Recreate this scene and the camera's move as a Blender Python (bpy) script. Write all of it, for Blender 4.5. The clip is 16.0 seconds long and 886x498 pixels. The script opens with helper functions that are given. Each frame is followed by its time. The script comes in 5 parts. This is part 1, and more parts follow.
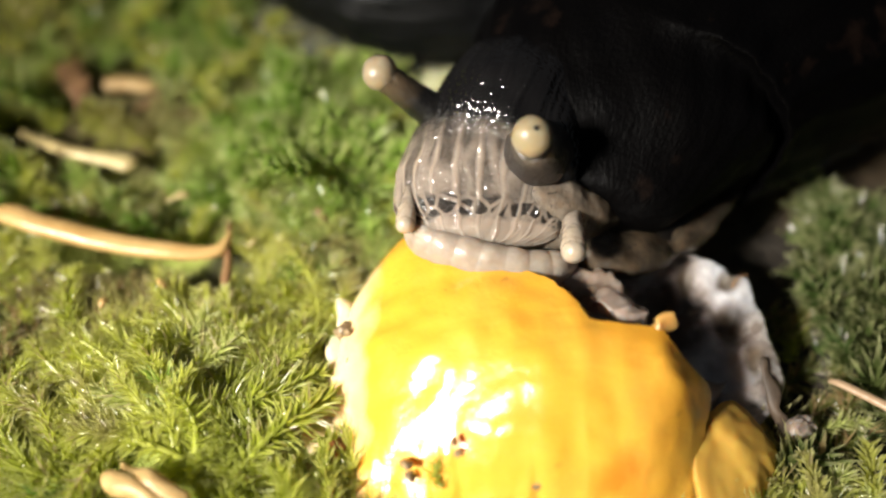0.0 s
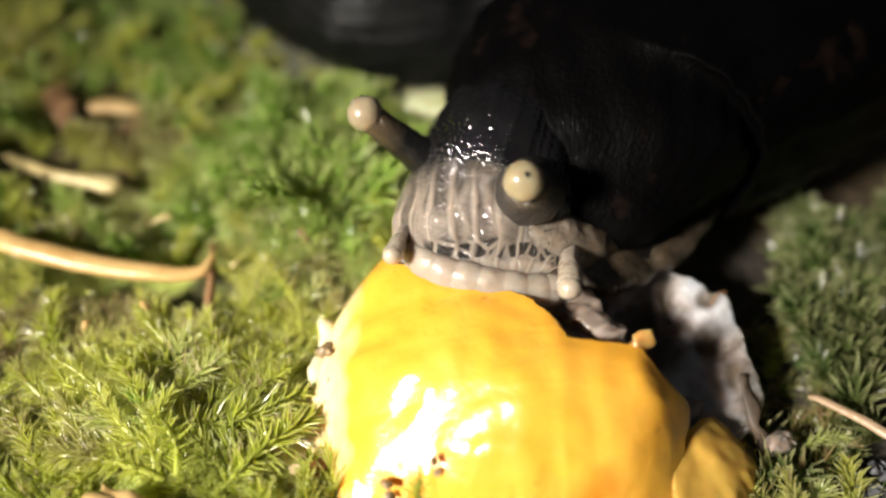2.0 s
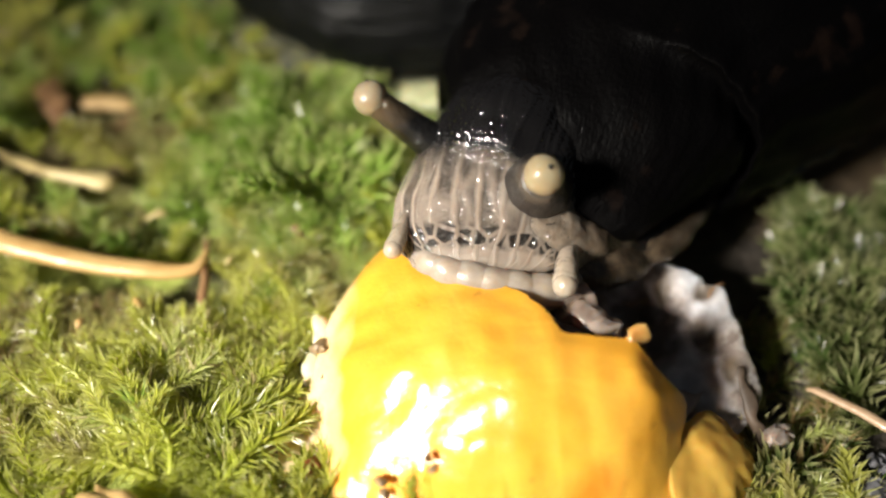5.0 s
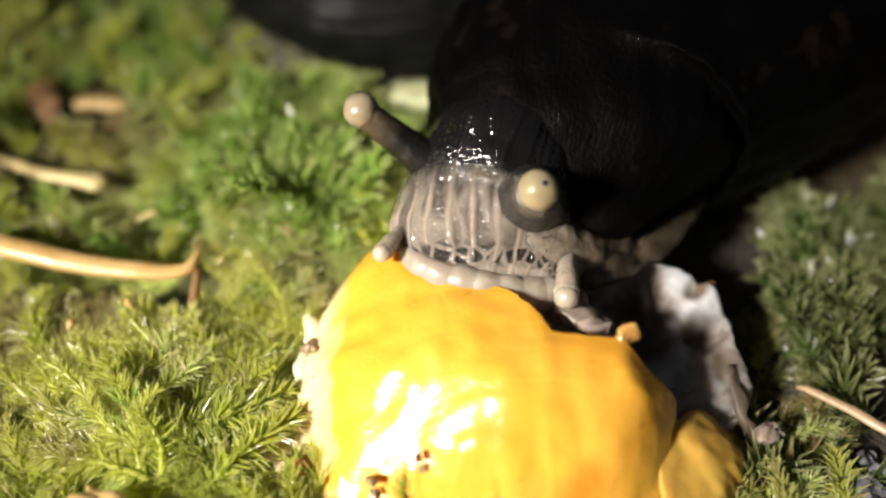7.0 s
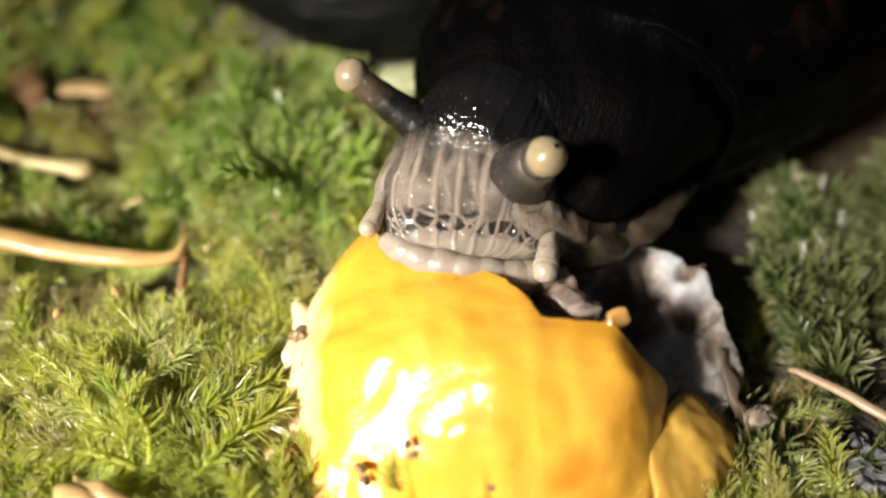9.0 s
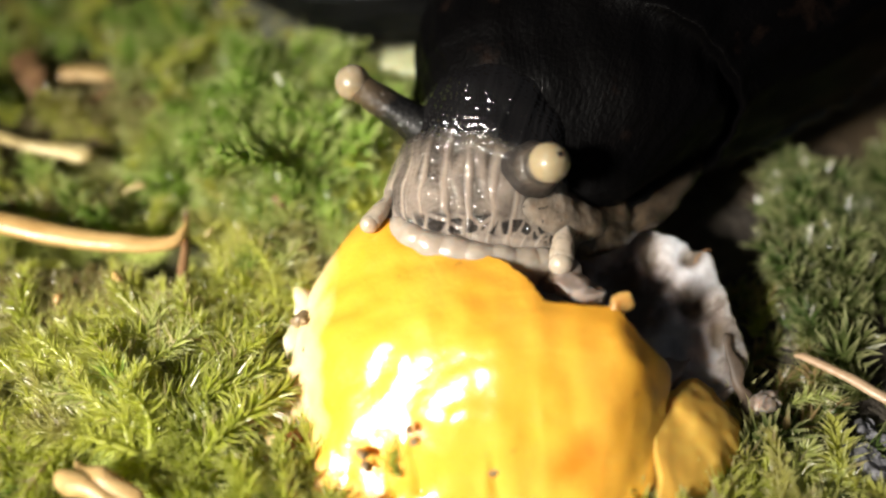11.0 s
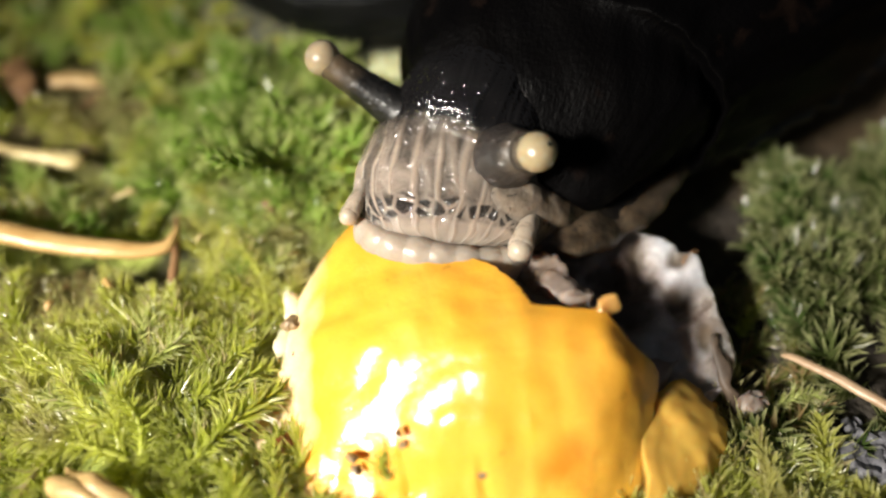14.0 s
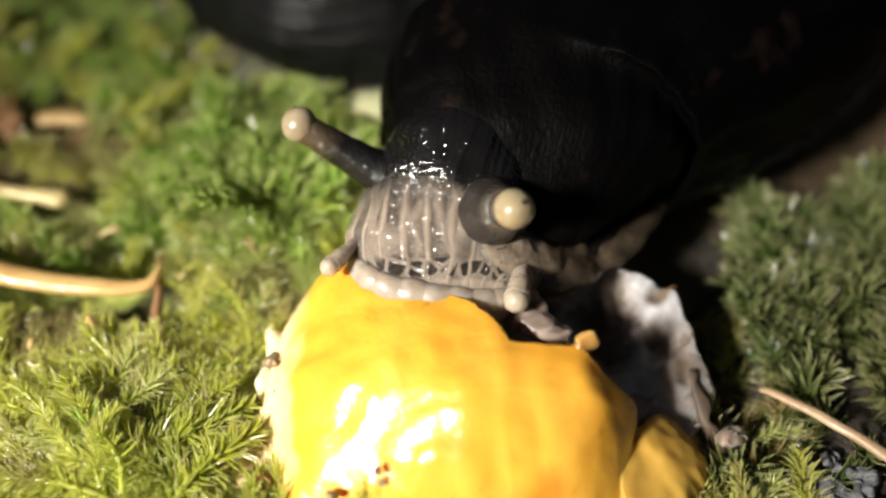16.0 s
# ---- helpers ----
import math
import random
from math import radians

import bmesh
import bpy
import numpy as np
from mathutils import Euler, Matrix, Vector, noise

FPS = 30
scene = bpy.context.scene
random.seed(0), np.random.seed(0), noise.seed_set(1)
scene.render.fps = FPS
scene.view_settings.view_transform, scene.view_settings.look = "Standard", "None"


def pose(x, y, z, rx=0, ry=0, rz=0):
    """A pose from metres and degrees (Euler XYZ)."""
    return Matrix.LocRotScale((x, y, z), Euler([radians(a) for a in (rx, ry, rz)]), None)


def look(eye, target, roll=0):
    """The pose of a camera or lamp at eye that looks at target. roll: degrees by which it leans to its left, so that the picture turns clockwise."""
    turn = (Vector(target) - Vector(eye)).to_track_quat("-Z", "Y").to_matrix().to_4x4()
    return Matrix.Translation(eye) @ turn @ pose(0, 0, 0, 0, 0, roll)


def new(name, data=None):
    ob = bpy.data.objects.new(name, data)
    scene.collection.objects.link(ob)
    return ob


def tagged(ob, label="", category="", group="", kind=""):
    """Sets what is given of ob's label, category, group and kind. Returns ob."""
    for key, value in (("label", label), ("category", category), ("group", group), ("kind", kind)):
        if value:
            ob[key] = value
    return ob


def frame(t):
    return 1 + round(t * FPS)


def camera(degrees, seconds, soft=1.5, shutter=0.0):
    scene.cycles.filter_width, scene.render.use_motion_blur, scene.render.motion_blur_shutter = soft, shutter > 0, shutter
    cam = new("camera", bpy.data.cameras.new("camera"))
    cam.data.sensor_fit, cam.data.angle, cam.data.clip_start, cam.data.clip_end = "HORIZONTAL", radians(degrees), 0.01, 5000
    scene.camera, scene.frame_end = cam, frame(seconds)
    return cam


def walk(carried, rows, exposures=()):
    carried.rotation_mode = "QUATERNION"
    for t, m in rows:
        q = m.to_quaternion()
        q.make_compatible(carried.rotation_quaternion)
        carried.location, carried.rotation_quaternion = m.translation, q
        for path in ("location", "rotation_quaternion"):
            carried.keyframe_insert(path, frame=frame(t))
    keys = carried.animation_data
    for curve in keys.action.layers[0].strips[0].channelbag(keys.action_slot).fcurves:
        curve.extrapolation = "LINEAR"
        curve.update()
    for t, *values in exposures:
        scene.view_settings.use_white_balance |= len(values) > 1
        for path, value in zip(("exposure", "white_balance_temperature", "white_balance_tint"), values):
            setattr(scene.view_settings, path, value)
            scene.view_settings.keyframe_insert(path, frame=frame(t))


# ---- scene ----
MM = 0.001

cam = camera(52, 16.0, soft=2.3)
walk(cam, [
    (0.0, pose(-0.00288, -0.02493, 0.03551, 40.910, -1.408, 1.632)),
    (0.5, pose(-0.00254, -0.02491, 0.03566, 41.085, -1.326, 1.505)),
    (1.0, pose(-0.00231, -0.02490, 0.03576, 41.413, -1.221, 1.350)),
    (1.5, pose(-0.00223, -0.02498, 0.03592, 41.607, -1.269, 1.217)),
    (2.0, pose(-0.00216, -0.02500, 0.03584, 41.966, -1.265, 1.111)),
    (2.5, pose(-0.00197, -0.02500, 0.03590, 42.041, -1.076, 1.093)),
    (3.0, pose(-0.00198, -0.02486, 0.03582, 41.892, -1.042, 1.020)),
    (3.5, pose(-0.00190, -0.02478, 0.03583, 41.655, -0.916, 1.030)),
    (4.0, pose(-0.00182, -0.02468, 0.03574, 41.389, -0.798, 0.953)),
    (6.5, pose(-0.00139, -0.02459, 0.03582, 41.292, -0.548, 0.847)),
    (7.0, pose(-0.00131, -0.02457, 0.03586, 41.187, -0.588, 0.674)),
    (7.5, pose(-0.00118, -0.02439, 0.03576, 41.026, -0.664, 0.472)),
    (8.0, pose(-0.00081, -0.02432, 0.03581, 40.808, -0.409, 0.533)),
    (8.5, pose(-0.00075, -0.02425, 0.03578, 40.419, -0.397, 0.242)),
    (9.0, pose(-0.00094, -0.02427, 0.03565, 40.128, -0.415, 0.172)),
    (11.5, pose(-0.00071, -0.02397, 0.03529, 39.045, -0.079, 0.358)),
    (12.0, pose(-0.00040, -0.02381, 0.03532, 38.763, 0.008, 0.219)),
    (12.5, pose(-0.00017, -0.02379, 0.03535, 38.650, 0.099, 0.105)),
    (13.0, pose(0.00003, -0.02381, 0.03553, 38.791, 0.118, 0.029)),
    (13.5, pose(-0.00024, -0.02391, 0.03550, 38.919, 0.105, -0.141)),
    (14.0, pose(-0.00044, -0.02414, 0.03557, 39.323, 0.025, -0.171)),
    (14.5, pose(-0.00036, -0.02429, 0.03599, 40.209, -0.063, -0.240)),
    (15.0, pose(-0.00026, -0.02436, 0.03609, 40.884, -0.207, -0.346)),
    (15.5, pose(-0.00001, -0.02417, 0.03606, 41.126, -0.175, -0.463)),
    (16.0, pose(0.00015, -0.02417, 0.03609, 41.223, -0.154, -0.575)),
])
cam.data.dof.use_dof = True
cam.data.dof.focus_distance = 0.0394
cam.data.dof.aperture_fstop = 17

# ---- light: a hand torch from the front left, in a dark wood ----
TORCH_DIR = Vector((-0.64, -0.52, 0.565)).normalized()
world = bpy.data.worlds.new("night_wood")
world.use_nodes = True
scene.world = world
world.node_tree.nodes["Background"].inputs["Color"].default_value = (0.85, 0.92, 1.0, 1)
world.node_tree.nodes["Background"].inputs["Strength"].default_value = 0.042
torch_data = bpy.data.lights.new("torch", "SPOT")
torch_data.energy = 14.0
torch_data.color = (1.0, 0.935, 0.83)
torch_data.spot_size = radians(16.0)
torch_data.spot_blend = 1.0
torch_data.shadow_soft_size = 0.028
torch = new("torch", torch_data)
torch.matrix_world = look(Vector((-0.0145, -0.0065, 0)) + TORCH_DIR * 0.26, (-0.0145, -0.0065, 0))
scene.view_settings.exposure = 0.0


# ---- materials ----
class Nodes:
    """Short-hand for a node tree."""

    def __init__(self, name):
        self.mat = bpy.data.materials.new(name)
        self.mat.use_nodes = True
        self.tree = self.mat.node_tree
        self.bsdf = self.tree.nodes["Principled BSDF"]

    def node(self, kind, **inputs):
        n = self.tree.nodes.new(kind)
        for key, value in inputs.items():
            self.put(n.inputs[key.replace("_", " ")], value)
        return n

    def put(self, socket, value):
        if isinstance(value, bpy.types.NodeSocket):
            self.tree.links.new(value, socket)
        elif isinstance(value, tuple) and len(value) == 3 and socket.type == "RGBA":
            socket.default_value = (*value, 1)
        else:
            socket.default_value = value

    def coords(self, which="Object"):
        return self.tree.nodes.new("ShaderNodeTexCoord").outputs[which]

    def scaled(self, vector, scale):
        n = self.node("ShaderNodeMapping", Vector=vector)
        n.inputs["Scale"].default_value = scale
        return n.outputs["Vector"]

    def noise(self, vector, scale, detail=4.0, rough=0.55):
        return self.node("ShaderNodeTexNoise", Vector=vector, Scale=scale, Detail=detail, Roughness=rough).outputs["Fac"]

    def ramp(self, fac, stops):
        n = self.node("ShaderNodeValToRGB", Fac=fac)
        while len(n.color_ramp.elements) < len(stops):
            n.color_ramp.elements.new(0.5)
        for e, (at, colour) in zip(n.color_ramp.elements, stops):
            e.position = at
            e.color = (*colour, 1) if isinstance(colour, tuple) else (colour, colour, colour, 1)
        return n.outputs["Color"]

    def mix(self, fac, a, b, blend="MIX"):
        n = self.tree.nodes.new("ShaderNodeMix")
        n.data_type, n.blend_type = "RGBA", blend
        self.put(n.inputs[0], fac)
        self.put(n.inputs[6], a)
        self.put(n.inputs[7], b)
        return n.outputs[2]

    def maths(self, op, a, b=0.0):
        n = self.tree.nodes.new("ShaderNodeMath")
        n.operation = op
        self.put(n.inputs[0], a)
        self.put(n.inputs[1], b)
        return n.outputs[0]

    def bump(self, height, distance, strength=1.0, normal=None):
        n = self.node("ShaderNodeBump", Height=height, Distance=distance, Strength=strength)
        if normal is not None:
            self.put(n.inputs["Normal"], normal)
        return n.outputs["Normal"]

    def set(self, **inputs):
        for key, value in inputs.items():
            self.put(self.bsdf.inputs[key.replace("_", " ")], value)
            if key == "Normal" and "Coat_Normal" not in inputs:
                self.put(self.bsdf.inputs["Coat Normal"], value)
        return self.mat


def subsurface(n, weight, scale, radius):
    n.set(Subsurface_Weight=weight, Subsurface_Scale=scale)
    n.bsdf.inputs["Subsurface Radius"].default_value = radius


def moss_material(name, dark, mid, light, tan, dry=0.12, hair=0.42):
    n = Nodes(name)
    c = n.coords()
    rnd = n.node("ShaderNodeNewGeometry").outputs["Random Per Island"]
    patch = n.noise(c, 130.0, 3.0)
    green = n.ramp(patch, [(0.3, dark), (0.5, mid), (0.72, light)])
    leaf = n.ramp(rnd, [(0.0, 0.92), (0.6, 1.06), (1.0, 1.25)])
    col = n.mix(1.0, green, leaf, "MULTIPLY")
    old = n.ramp(n.noise(c, 75.0, 4.0), [(0.48, 0.0), (0.64, 0.55)])
    col = n.mix(old, col, n.mix(0.55, tan, mid))
    dead = n.maths("GREATER_THAN", n.maths("ADD", rnd, n.maths("MULTIPLY", n.noise(c, 210.0, 2.0), 0.5)), 1.32 - dry)
    col = n.mix(dead, col, tan)
    rot = n.ramp(n.noise(c, 115.0, 3.0), [(0.57, 0.0), (0.66, 0.65)])
    col = n.mix(rot, col, n.mix(0.5, tan, (0.10, 0.075, 0.03)))
    tip = n.node("ShaderNodeAttribute")
    tip.attribute_name = "leaf_tip"
    col = n.mix(n.ramp(tip.outputs["Fac"], [(0.25, 0.0), (0.8, hair)]), col, (0.82, 0.80, 0.42))
    n.set(Base_Color=col, Roughness=0.24, Normal=n.bump(n.noise(c, 9000.0, 2.0), 0.00002, 0.6))
    n.bsdf.inputs["Specular IOR Level"].default_value = 0.8
    # thin leaves let some light through
    out = n.tree.nodes["Material Output"]
    thin = n.node("ShaderNodeBsdfTranslucent", Color=col)
    both = n.tree.nodes.new("ShaderNodeMixShader")
    both.inputs[0].default_value = 0.56
    n.tree.links.new(n.bsdf.outputs[0], both.inputs[1])
    n.tree.links.new(thin.outputs[0], both.inputs[2])
    n.tree.links.new(both.outputs[0], out.inputs["Surface"])
    return n.mat


def soil_material():
    n = Nodes("soil")
    c = n.coords()
    # bright under-moss green: the glow between shoots is put into the colour
    green = n.ramp(n.noise(c, 420.0, 5.0), [(0.3, (0.22, 0.27, 0.05)), (0.5, (0.36, 0.42, 0.08)), (0.8, (0.46, 0.45, 0.15))])
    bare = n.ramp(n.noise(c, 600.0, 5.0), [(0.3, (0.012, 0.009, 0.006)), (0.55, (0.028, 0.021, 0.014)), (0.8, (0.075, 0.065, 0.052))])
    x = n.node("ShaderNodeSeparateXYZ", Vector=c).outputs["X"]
    # towards +x the near-black bare soil also carries the slug's shadow as colour
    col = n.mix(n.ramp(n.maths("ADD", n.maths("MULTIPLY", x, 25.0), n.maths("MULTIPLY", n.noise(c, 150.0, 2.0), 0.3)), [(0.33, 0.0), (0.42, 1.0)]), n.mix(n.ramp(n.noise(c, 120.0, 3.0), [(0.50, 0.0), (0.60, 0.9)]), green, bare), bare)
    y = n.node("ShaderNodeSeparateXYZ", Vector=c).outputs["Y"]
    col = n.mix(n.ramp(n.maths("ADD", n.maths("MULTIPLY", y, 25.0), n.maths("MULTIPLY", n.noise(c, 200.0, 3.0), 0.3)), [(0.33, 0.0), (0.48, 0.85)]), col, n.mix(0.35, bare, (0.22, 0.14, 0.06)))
    return n.set(Base_Color=col, Roughness=0.8, Normal=n.bump(n.noise(c, 1800.0, 5.0), 0.0004))


def skin_material():
    """Wet black slug skin with long wrinkles."""
    n = Nodes("black_slug_skin")
    uv = n.coords("UV")
    c = n.coords()
    fine = n.noise(n.scaled(uv, (150, 26, 1)), 1.0, 4.0)
    wide = n.noise(c, 330.0, 4.0)
    col = n.ramp(wide, [(0.3, (0.0006, 0.0006, 0.0008)), (0.6, (0.0010, 0.0009, 0.0010)), (0.72, (0.011, 0.0065, 0.0048))])
    col = n.mix(n.maths("MULTIPLY", fine, 0.25), col, (0.003, 0.0023, 0.002))
    bumps = n.bump(fine, 0.00004, 0.8)
    bumps = n.bump(n.noise(c, 3600.0, 2.0), 0.00005, 0.9, bumps)
    n.bsdf.inputs["Specular IOR Level"].default_value = 0.04
    return n.set(Base_Color=col, Roughness=0.5, Normal=bumps, Coat_Weight=0.03, Coat_Roughness=0.06)


def tail_material():
    """Dark grey flank of the hind body: oblique rows of narrow wrinkles, paler towards the sole."""
    n = Nodes("ribbed_slug_flank")
    uv = n.coords("UV")
    c = n.coords()
    twisted = n.node("ShaderNodeMapping", Vector=uv)
    twisted.inputs["Rotation"].default_value = (0, 0, 0.5)
    twisted.inputs["Scale"].default_value = (70, 12, 1)
    ribs = n.noise(twisted.outputs["Vector"], 1.0, 3.0)
    col = n.ramp(ribs, [(0.32, (0.001, 0.001, 0.0012)), (0.62, (0.0045, 0.0048, 0.0052))])
    n.bsdf.inputs["Specular IOR Level"].default_value = 0.1
    return n.set(Base_Color=col, Roughness=0.5, Normal=n.bump(ribs, 0.0002, 0.8), Coat_Weight=0.04, Coat_Roughness=0.2)


def face_material():
    """Translucent grey head skin with a net of pale ridges; black pigment over the nape."""
    n = Nodes("grey_slug_face")
    uv = n.coords("UV")
    c = n.coords()
    wob = n.node("ShaderNodeTexNoise", Vector=c, Scale=420.0, Detail=2.0).outputs["Color"]
    bent = n.node("ShaderNodeVectorMath", )
    bent.operation = "MULTIPLY_ADD"
    n.put(bent.inputs[0], wob)
    bent.inputs[1].default_value = (0.045, 0.08, 0)
    n.put(bent.inputs[2], uv)
    cells = n.node("ShaderNodeTexVoronoi", Vector=n.scaled(bent.outputs[0], (11, 4.2, 1)), Scale=1.0, Randomness=0.8)
    cells.feature = "DISTANCE_TO_EDGE"
    lines = n.ramp(cells.outputs["Distance"], [(0.0, 1.0), (0.05, 0.85), (0.17, 0.0)])
    small = n.node("ShaderNodeTexVoronoi", Vector=n.scaled(bent.outputs[0], (19, 15, 1)), Scale=1.0)
    small.feature = "DISTANCE_TO_EDGE"
    across = n.node("ShaderNodeSeparateXYZ", Vector=bent.outputs[0]).outputs["X"]
    ribs = n.maths("ABSOLUTE", n.maths("SUBTRACT", n.maths("FRACT", n.maths("MULTIPLY", across, 12.0)), 0.5))
    ribs = n.ramp(ribs, [(0.0, 1.0), (0.07, 0.85), (0.24, 0.0)])
    lines = n.maths("MAXIMUM", ribs, n.maths("MULTIPLY", lines, 0.65))
    nets = n.ramp(small.outputs["Distance"], [(0.0, 1.0), (0.26, 0.0)])
    speck = n.noise(c, 2600.0, 3.0)
    base = n.ramp(speck, [(0.3, (0.056, 0.046, 0.037)), (0.7, (0.118, 0.097, 0.079))])
    base = n.mix(n.maths("MULTIPLY", nets, 0.40), base, (0.21, 0.176, 0.15))
    along = n.node("ShaderNodeSeparateXYZ", Vector=uv).outputs["Y"]
    # dark pigment in the cells next to the mouth
    rim = n.ramp(n.maths("ADD", along, n.maths("MULTIPLY", n.noise(c, 900.0, 2.0), 0.02)), [(0.66, 0.0), (0.69, 1.0), (0.77, 1.0), (0.79, 0.0)])
    spots = n.ramp(small.outputs["Distance"], [(0.08, 0.0), (0.18, 1.0)])
    base = n.mix(n.ramp(along, [(0.775, 0.0), (0.80, 0.9)]), base, (0.29, 0.238, 0.194))
    col = n.mix(n.maths("MULTIPLY", lines, 0.8), base, (0.39, 0.32, 0.26))
    col = n.mix(n.maths("MULTIPLY", n.mix(1.0, rim, spots, "MULTIPLY"), 0.9), col, (0.012, 0.010, 0.009))
    edge = n.maths("ADD", along, n.maths("MULTIPLY", n.noise(c, 500.0, 3.0), 0.10))
    nape = n.ramp(edge, [(0.45, 1.0), (0.56, 0.0)])
    col = n.mix(nape, col, (0.003, 0.0025, 0.0026))
    relief = n.bump(lines, 0.00007, 0.7)
    wet = n.bump(n.noise(c, 5200.0, 0.0), 0.00013, 1.0, relief)
    subsurface(n, n.maths("MULTIPLY", n.maths("SUBTRACT", 1.0, nape), 0.95), 0.0013, (1.0, 0.78, 0.62))
    n.bsdf.inputs["Specular IOR Level"].default_value = 0.1
    n.bsdf.inputs["Coat IOR"].default_value = 1.7
    return n.set(Base_Color=col, Roughness=0.6, Normal=relief, Coat_Normal=wet, Coat_Weight=n.ramp(along, [(0.60, 1.0), (0.76, 0.6)]), Coat_Roughness=0.06)


def flesh_material(name, low, high, grain=2500.0, wet=0.3, scale=0.0012, radius=(1.0, 0.6, 0.35)):
    n = Nodes(name)
    c = n.coords()
    col = n.ramp(n.noise(c, grain, 3.0), [(0.3, low), (0.7, high)])
    subsurface(n, 0.5, scale, radius)
    return n.set(Base_Color=col, Roughness=0.32, Coat_Weight=wet, Coat_Roughness=0.05, Normal=n.bump(n.noise(c, grain * 1.6, 3.0), 0.00005, 0.6))


def cheek_material(name, low, high, neck, dots_scale=(1, 1, 0.5)):
    """Glassy grey-beige skin with scattered dark pigment and brown tones towards the neck."""
    n = Nodes(name)
    c = n.coords()
    uv = n.coords("UV")
    along = n.node("ShaderNodeSeparateXYZ", Vector=uv).outputs["Y"]
    col = n.ramp(n.noise(c, 700.0, 4.0), [(0.3, low), (0.7, high)])
    col = n.mix(n.ramp(along, [(0.36, 0.0), (0.62, 0.95)]), col, neck)
    streak = n.ramp(n.noise(n.scaled(uv, (9, 30, 1)), 1.0, 4.0), [(0.40, 0.75), (0.62, 1.15)])
    col = n.mix(1.0, col, streak, "MULTIPLY")
    dots = n.ramp(n.noise(n.scaled(c, dots_scale), 2600.0, 2.0), [(0.30, 1.0), (0.37, 0.0)])
    col = n.mix(n.maths("MULTIPLY", dots, 0.75), col, (0.02, 0.017, 0.014))
    subsurface(n, 0.8, 0.0014, (1.0, 0.75, 0.55))
    n.bsdf.inputs["Specular IOR Level"].default_value = 0.25
    return n.set(Base_Color=col, Roughness=0.45, Normal=n.bump(n.noise(c, 2600.0, 2.0), 0.00006, 0.8), Coat_Normal=n.bump(n.noise(c, 4200.0, 0.0), 0.00014, 1.0), Coat_Weight=0.5, Coat_Roughness=0.08)


def stalk_material(name, tip, base, at, spots=0.6):
    """A tentacle: dark at its root, pale towards the tip, speckled."""
    n = Nodes(name)
    c = n.coords()
    z = n.node("ShaderNodeSeparateXYZ", Vector=c).outputs["Z"]
    f = n.maths("ADD", n.maths("MULTIPLY", z, 1 / (at * MM)), n.maths("MULTIPLY", n.noise(c, 1500.0, 3.0), 0.35))
    col = n.ramp(n.maths("ADD", f, 1.0), [(0.15, base), (0.95, tip)])
    dots = n.ramp(n.noise(c, 6500.0, 1.0), [(0.28, 1.0), (0.34, 0.0)])
    col = n.mix(n.maths("MULTIPLY", dots, spots), col, (0.03, 0.025, 0.02))
    subsurface(n, 0.4, 0.0006, (1.0, 0.7, 0.5))
    return n.set(Base_Color=col, Roughness=0.45, Coat_Weight=0.4, Coat_Roughness=0.09, Normal=n.bump(n.noise(c, 4200.0, 2.0), 0.00003, 0.8), Coat_Normal=n.bump(n.noise(c, 4200.0, 0.0), 0.00022, 1.0))


def cap_material():
    """Slimy egg-yellow cap skin, deeper orange in patches."""
    n = Nodes("yellow_cap_skin")
    c = n.coords()
    wide = n.noise(c, 170.0, 3.0)
    col = n.ramp(wide, [(0.30, (0.74, 0.315, 0.024)), (0.46, (0.77, 0.365, 0.034)), (0.70, (0.81, 0.44, 0.062))])
    pos = n.node("ShaderNodeSeparateXYZ", Vector=c)
    # a deeper orange blotch low on the front
    away = n.node("ShaderNodeVectorMath", Vector=c)
    away.operation = "DISTANCE"
    away.inputs[1].default_value = (0.0040, -0.0042, 0.0030)
    blotch = n.maths("ADD", n.maths("MULTIPLY", away.outputs["Value"], 400.0), n.maths("MULTIPLY", n.noise(c, 500.0, 3.0), 0.6))
    col = n.mix(n.ramp(blotch, [(0.40, 0.75), (1.0, 0.0)]), col, (0.80, 0.17, 0.008))
    # the thin margin bleaches to cream
    rim = n.node("ShaderNodeAttribute")
    rim.attribute_name = "margin"
    pale = n.ramp(n.maths("ADD", rim.outputs["Fac"], n.maths("MULTIPLY", n.maths("SUBTRACT", wide, 0.5), 0.5)), [(0.20, 0.0), (0.90, 1.0)])
    col = n.mix(pale, col, (0.84, 0.635, 0.35))
    speck = n.ramp(n.noise(c, 1300.0, 2.0), [(0.25, 1.0), (0.30, 0.0)])
    col = n.mix(n.maths("MULTIPLY", speck, 0.5), col, (0.45, 0.20, 0.02))
    relief = n.bump(n.noise(c, 420.0, 2.0), 0.00014, 0.25)
    relief = n.bump(n.noise(c, 2600.0, 3.0), 0.00006, 0.5, relief)
    subsurface(n, 0.25, 0.0015, (1.0, 0.7, 0.2))
    n.bsdf.inputs["Specular IOR Level"].default_value = 0.15
    return n.set(Base_Color=col, Roughness=0.5, Normal=relief, Coat_Weight=1.0, Coat_Roughness=0.20)


def wood_material(name, low, high, rough=0.4, along=(300, 300, 4000)):
    n = Nodes(name)
    c = n.coords()
    col = n.ramp(n.noise(n.scaled(c, along), 1.0, 4.0), [(0.3, low), (0.7, high)])
    return n.set(Base_Color=col, Roughness=rough, Normal=n.bump(n.noise(c, 4500.0, 3.0), 0.00005, 0.6), Coat_Weight=0.15)


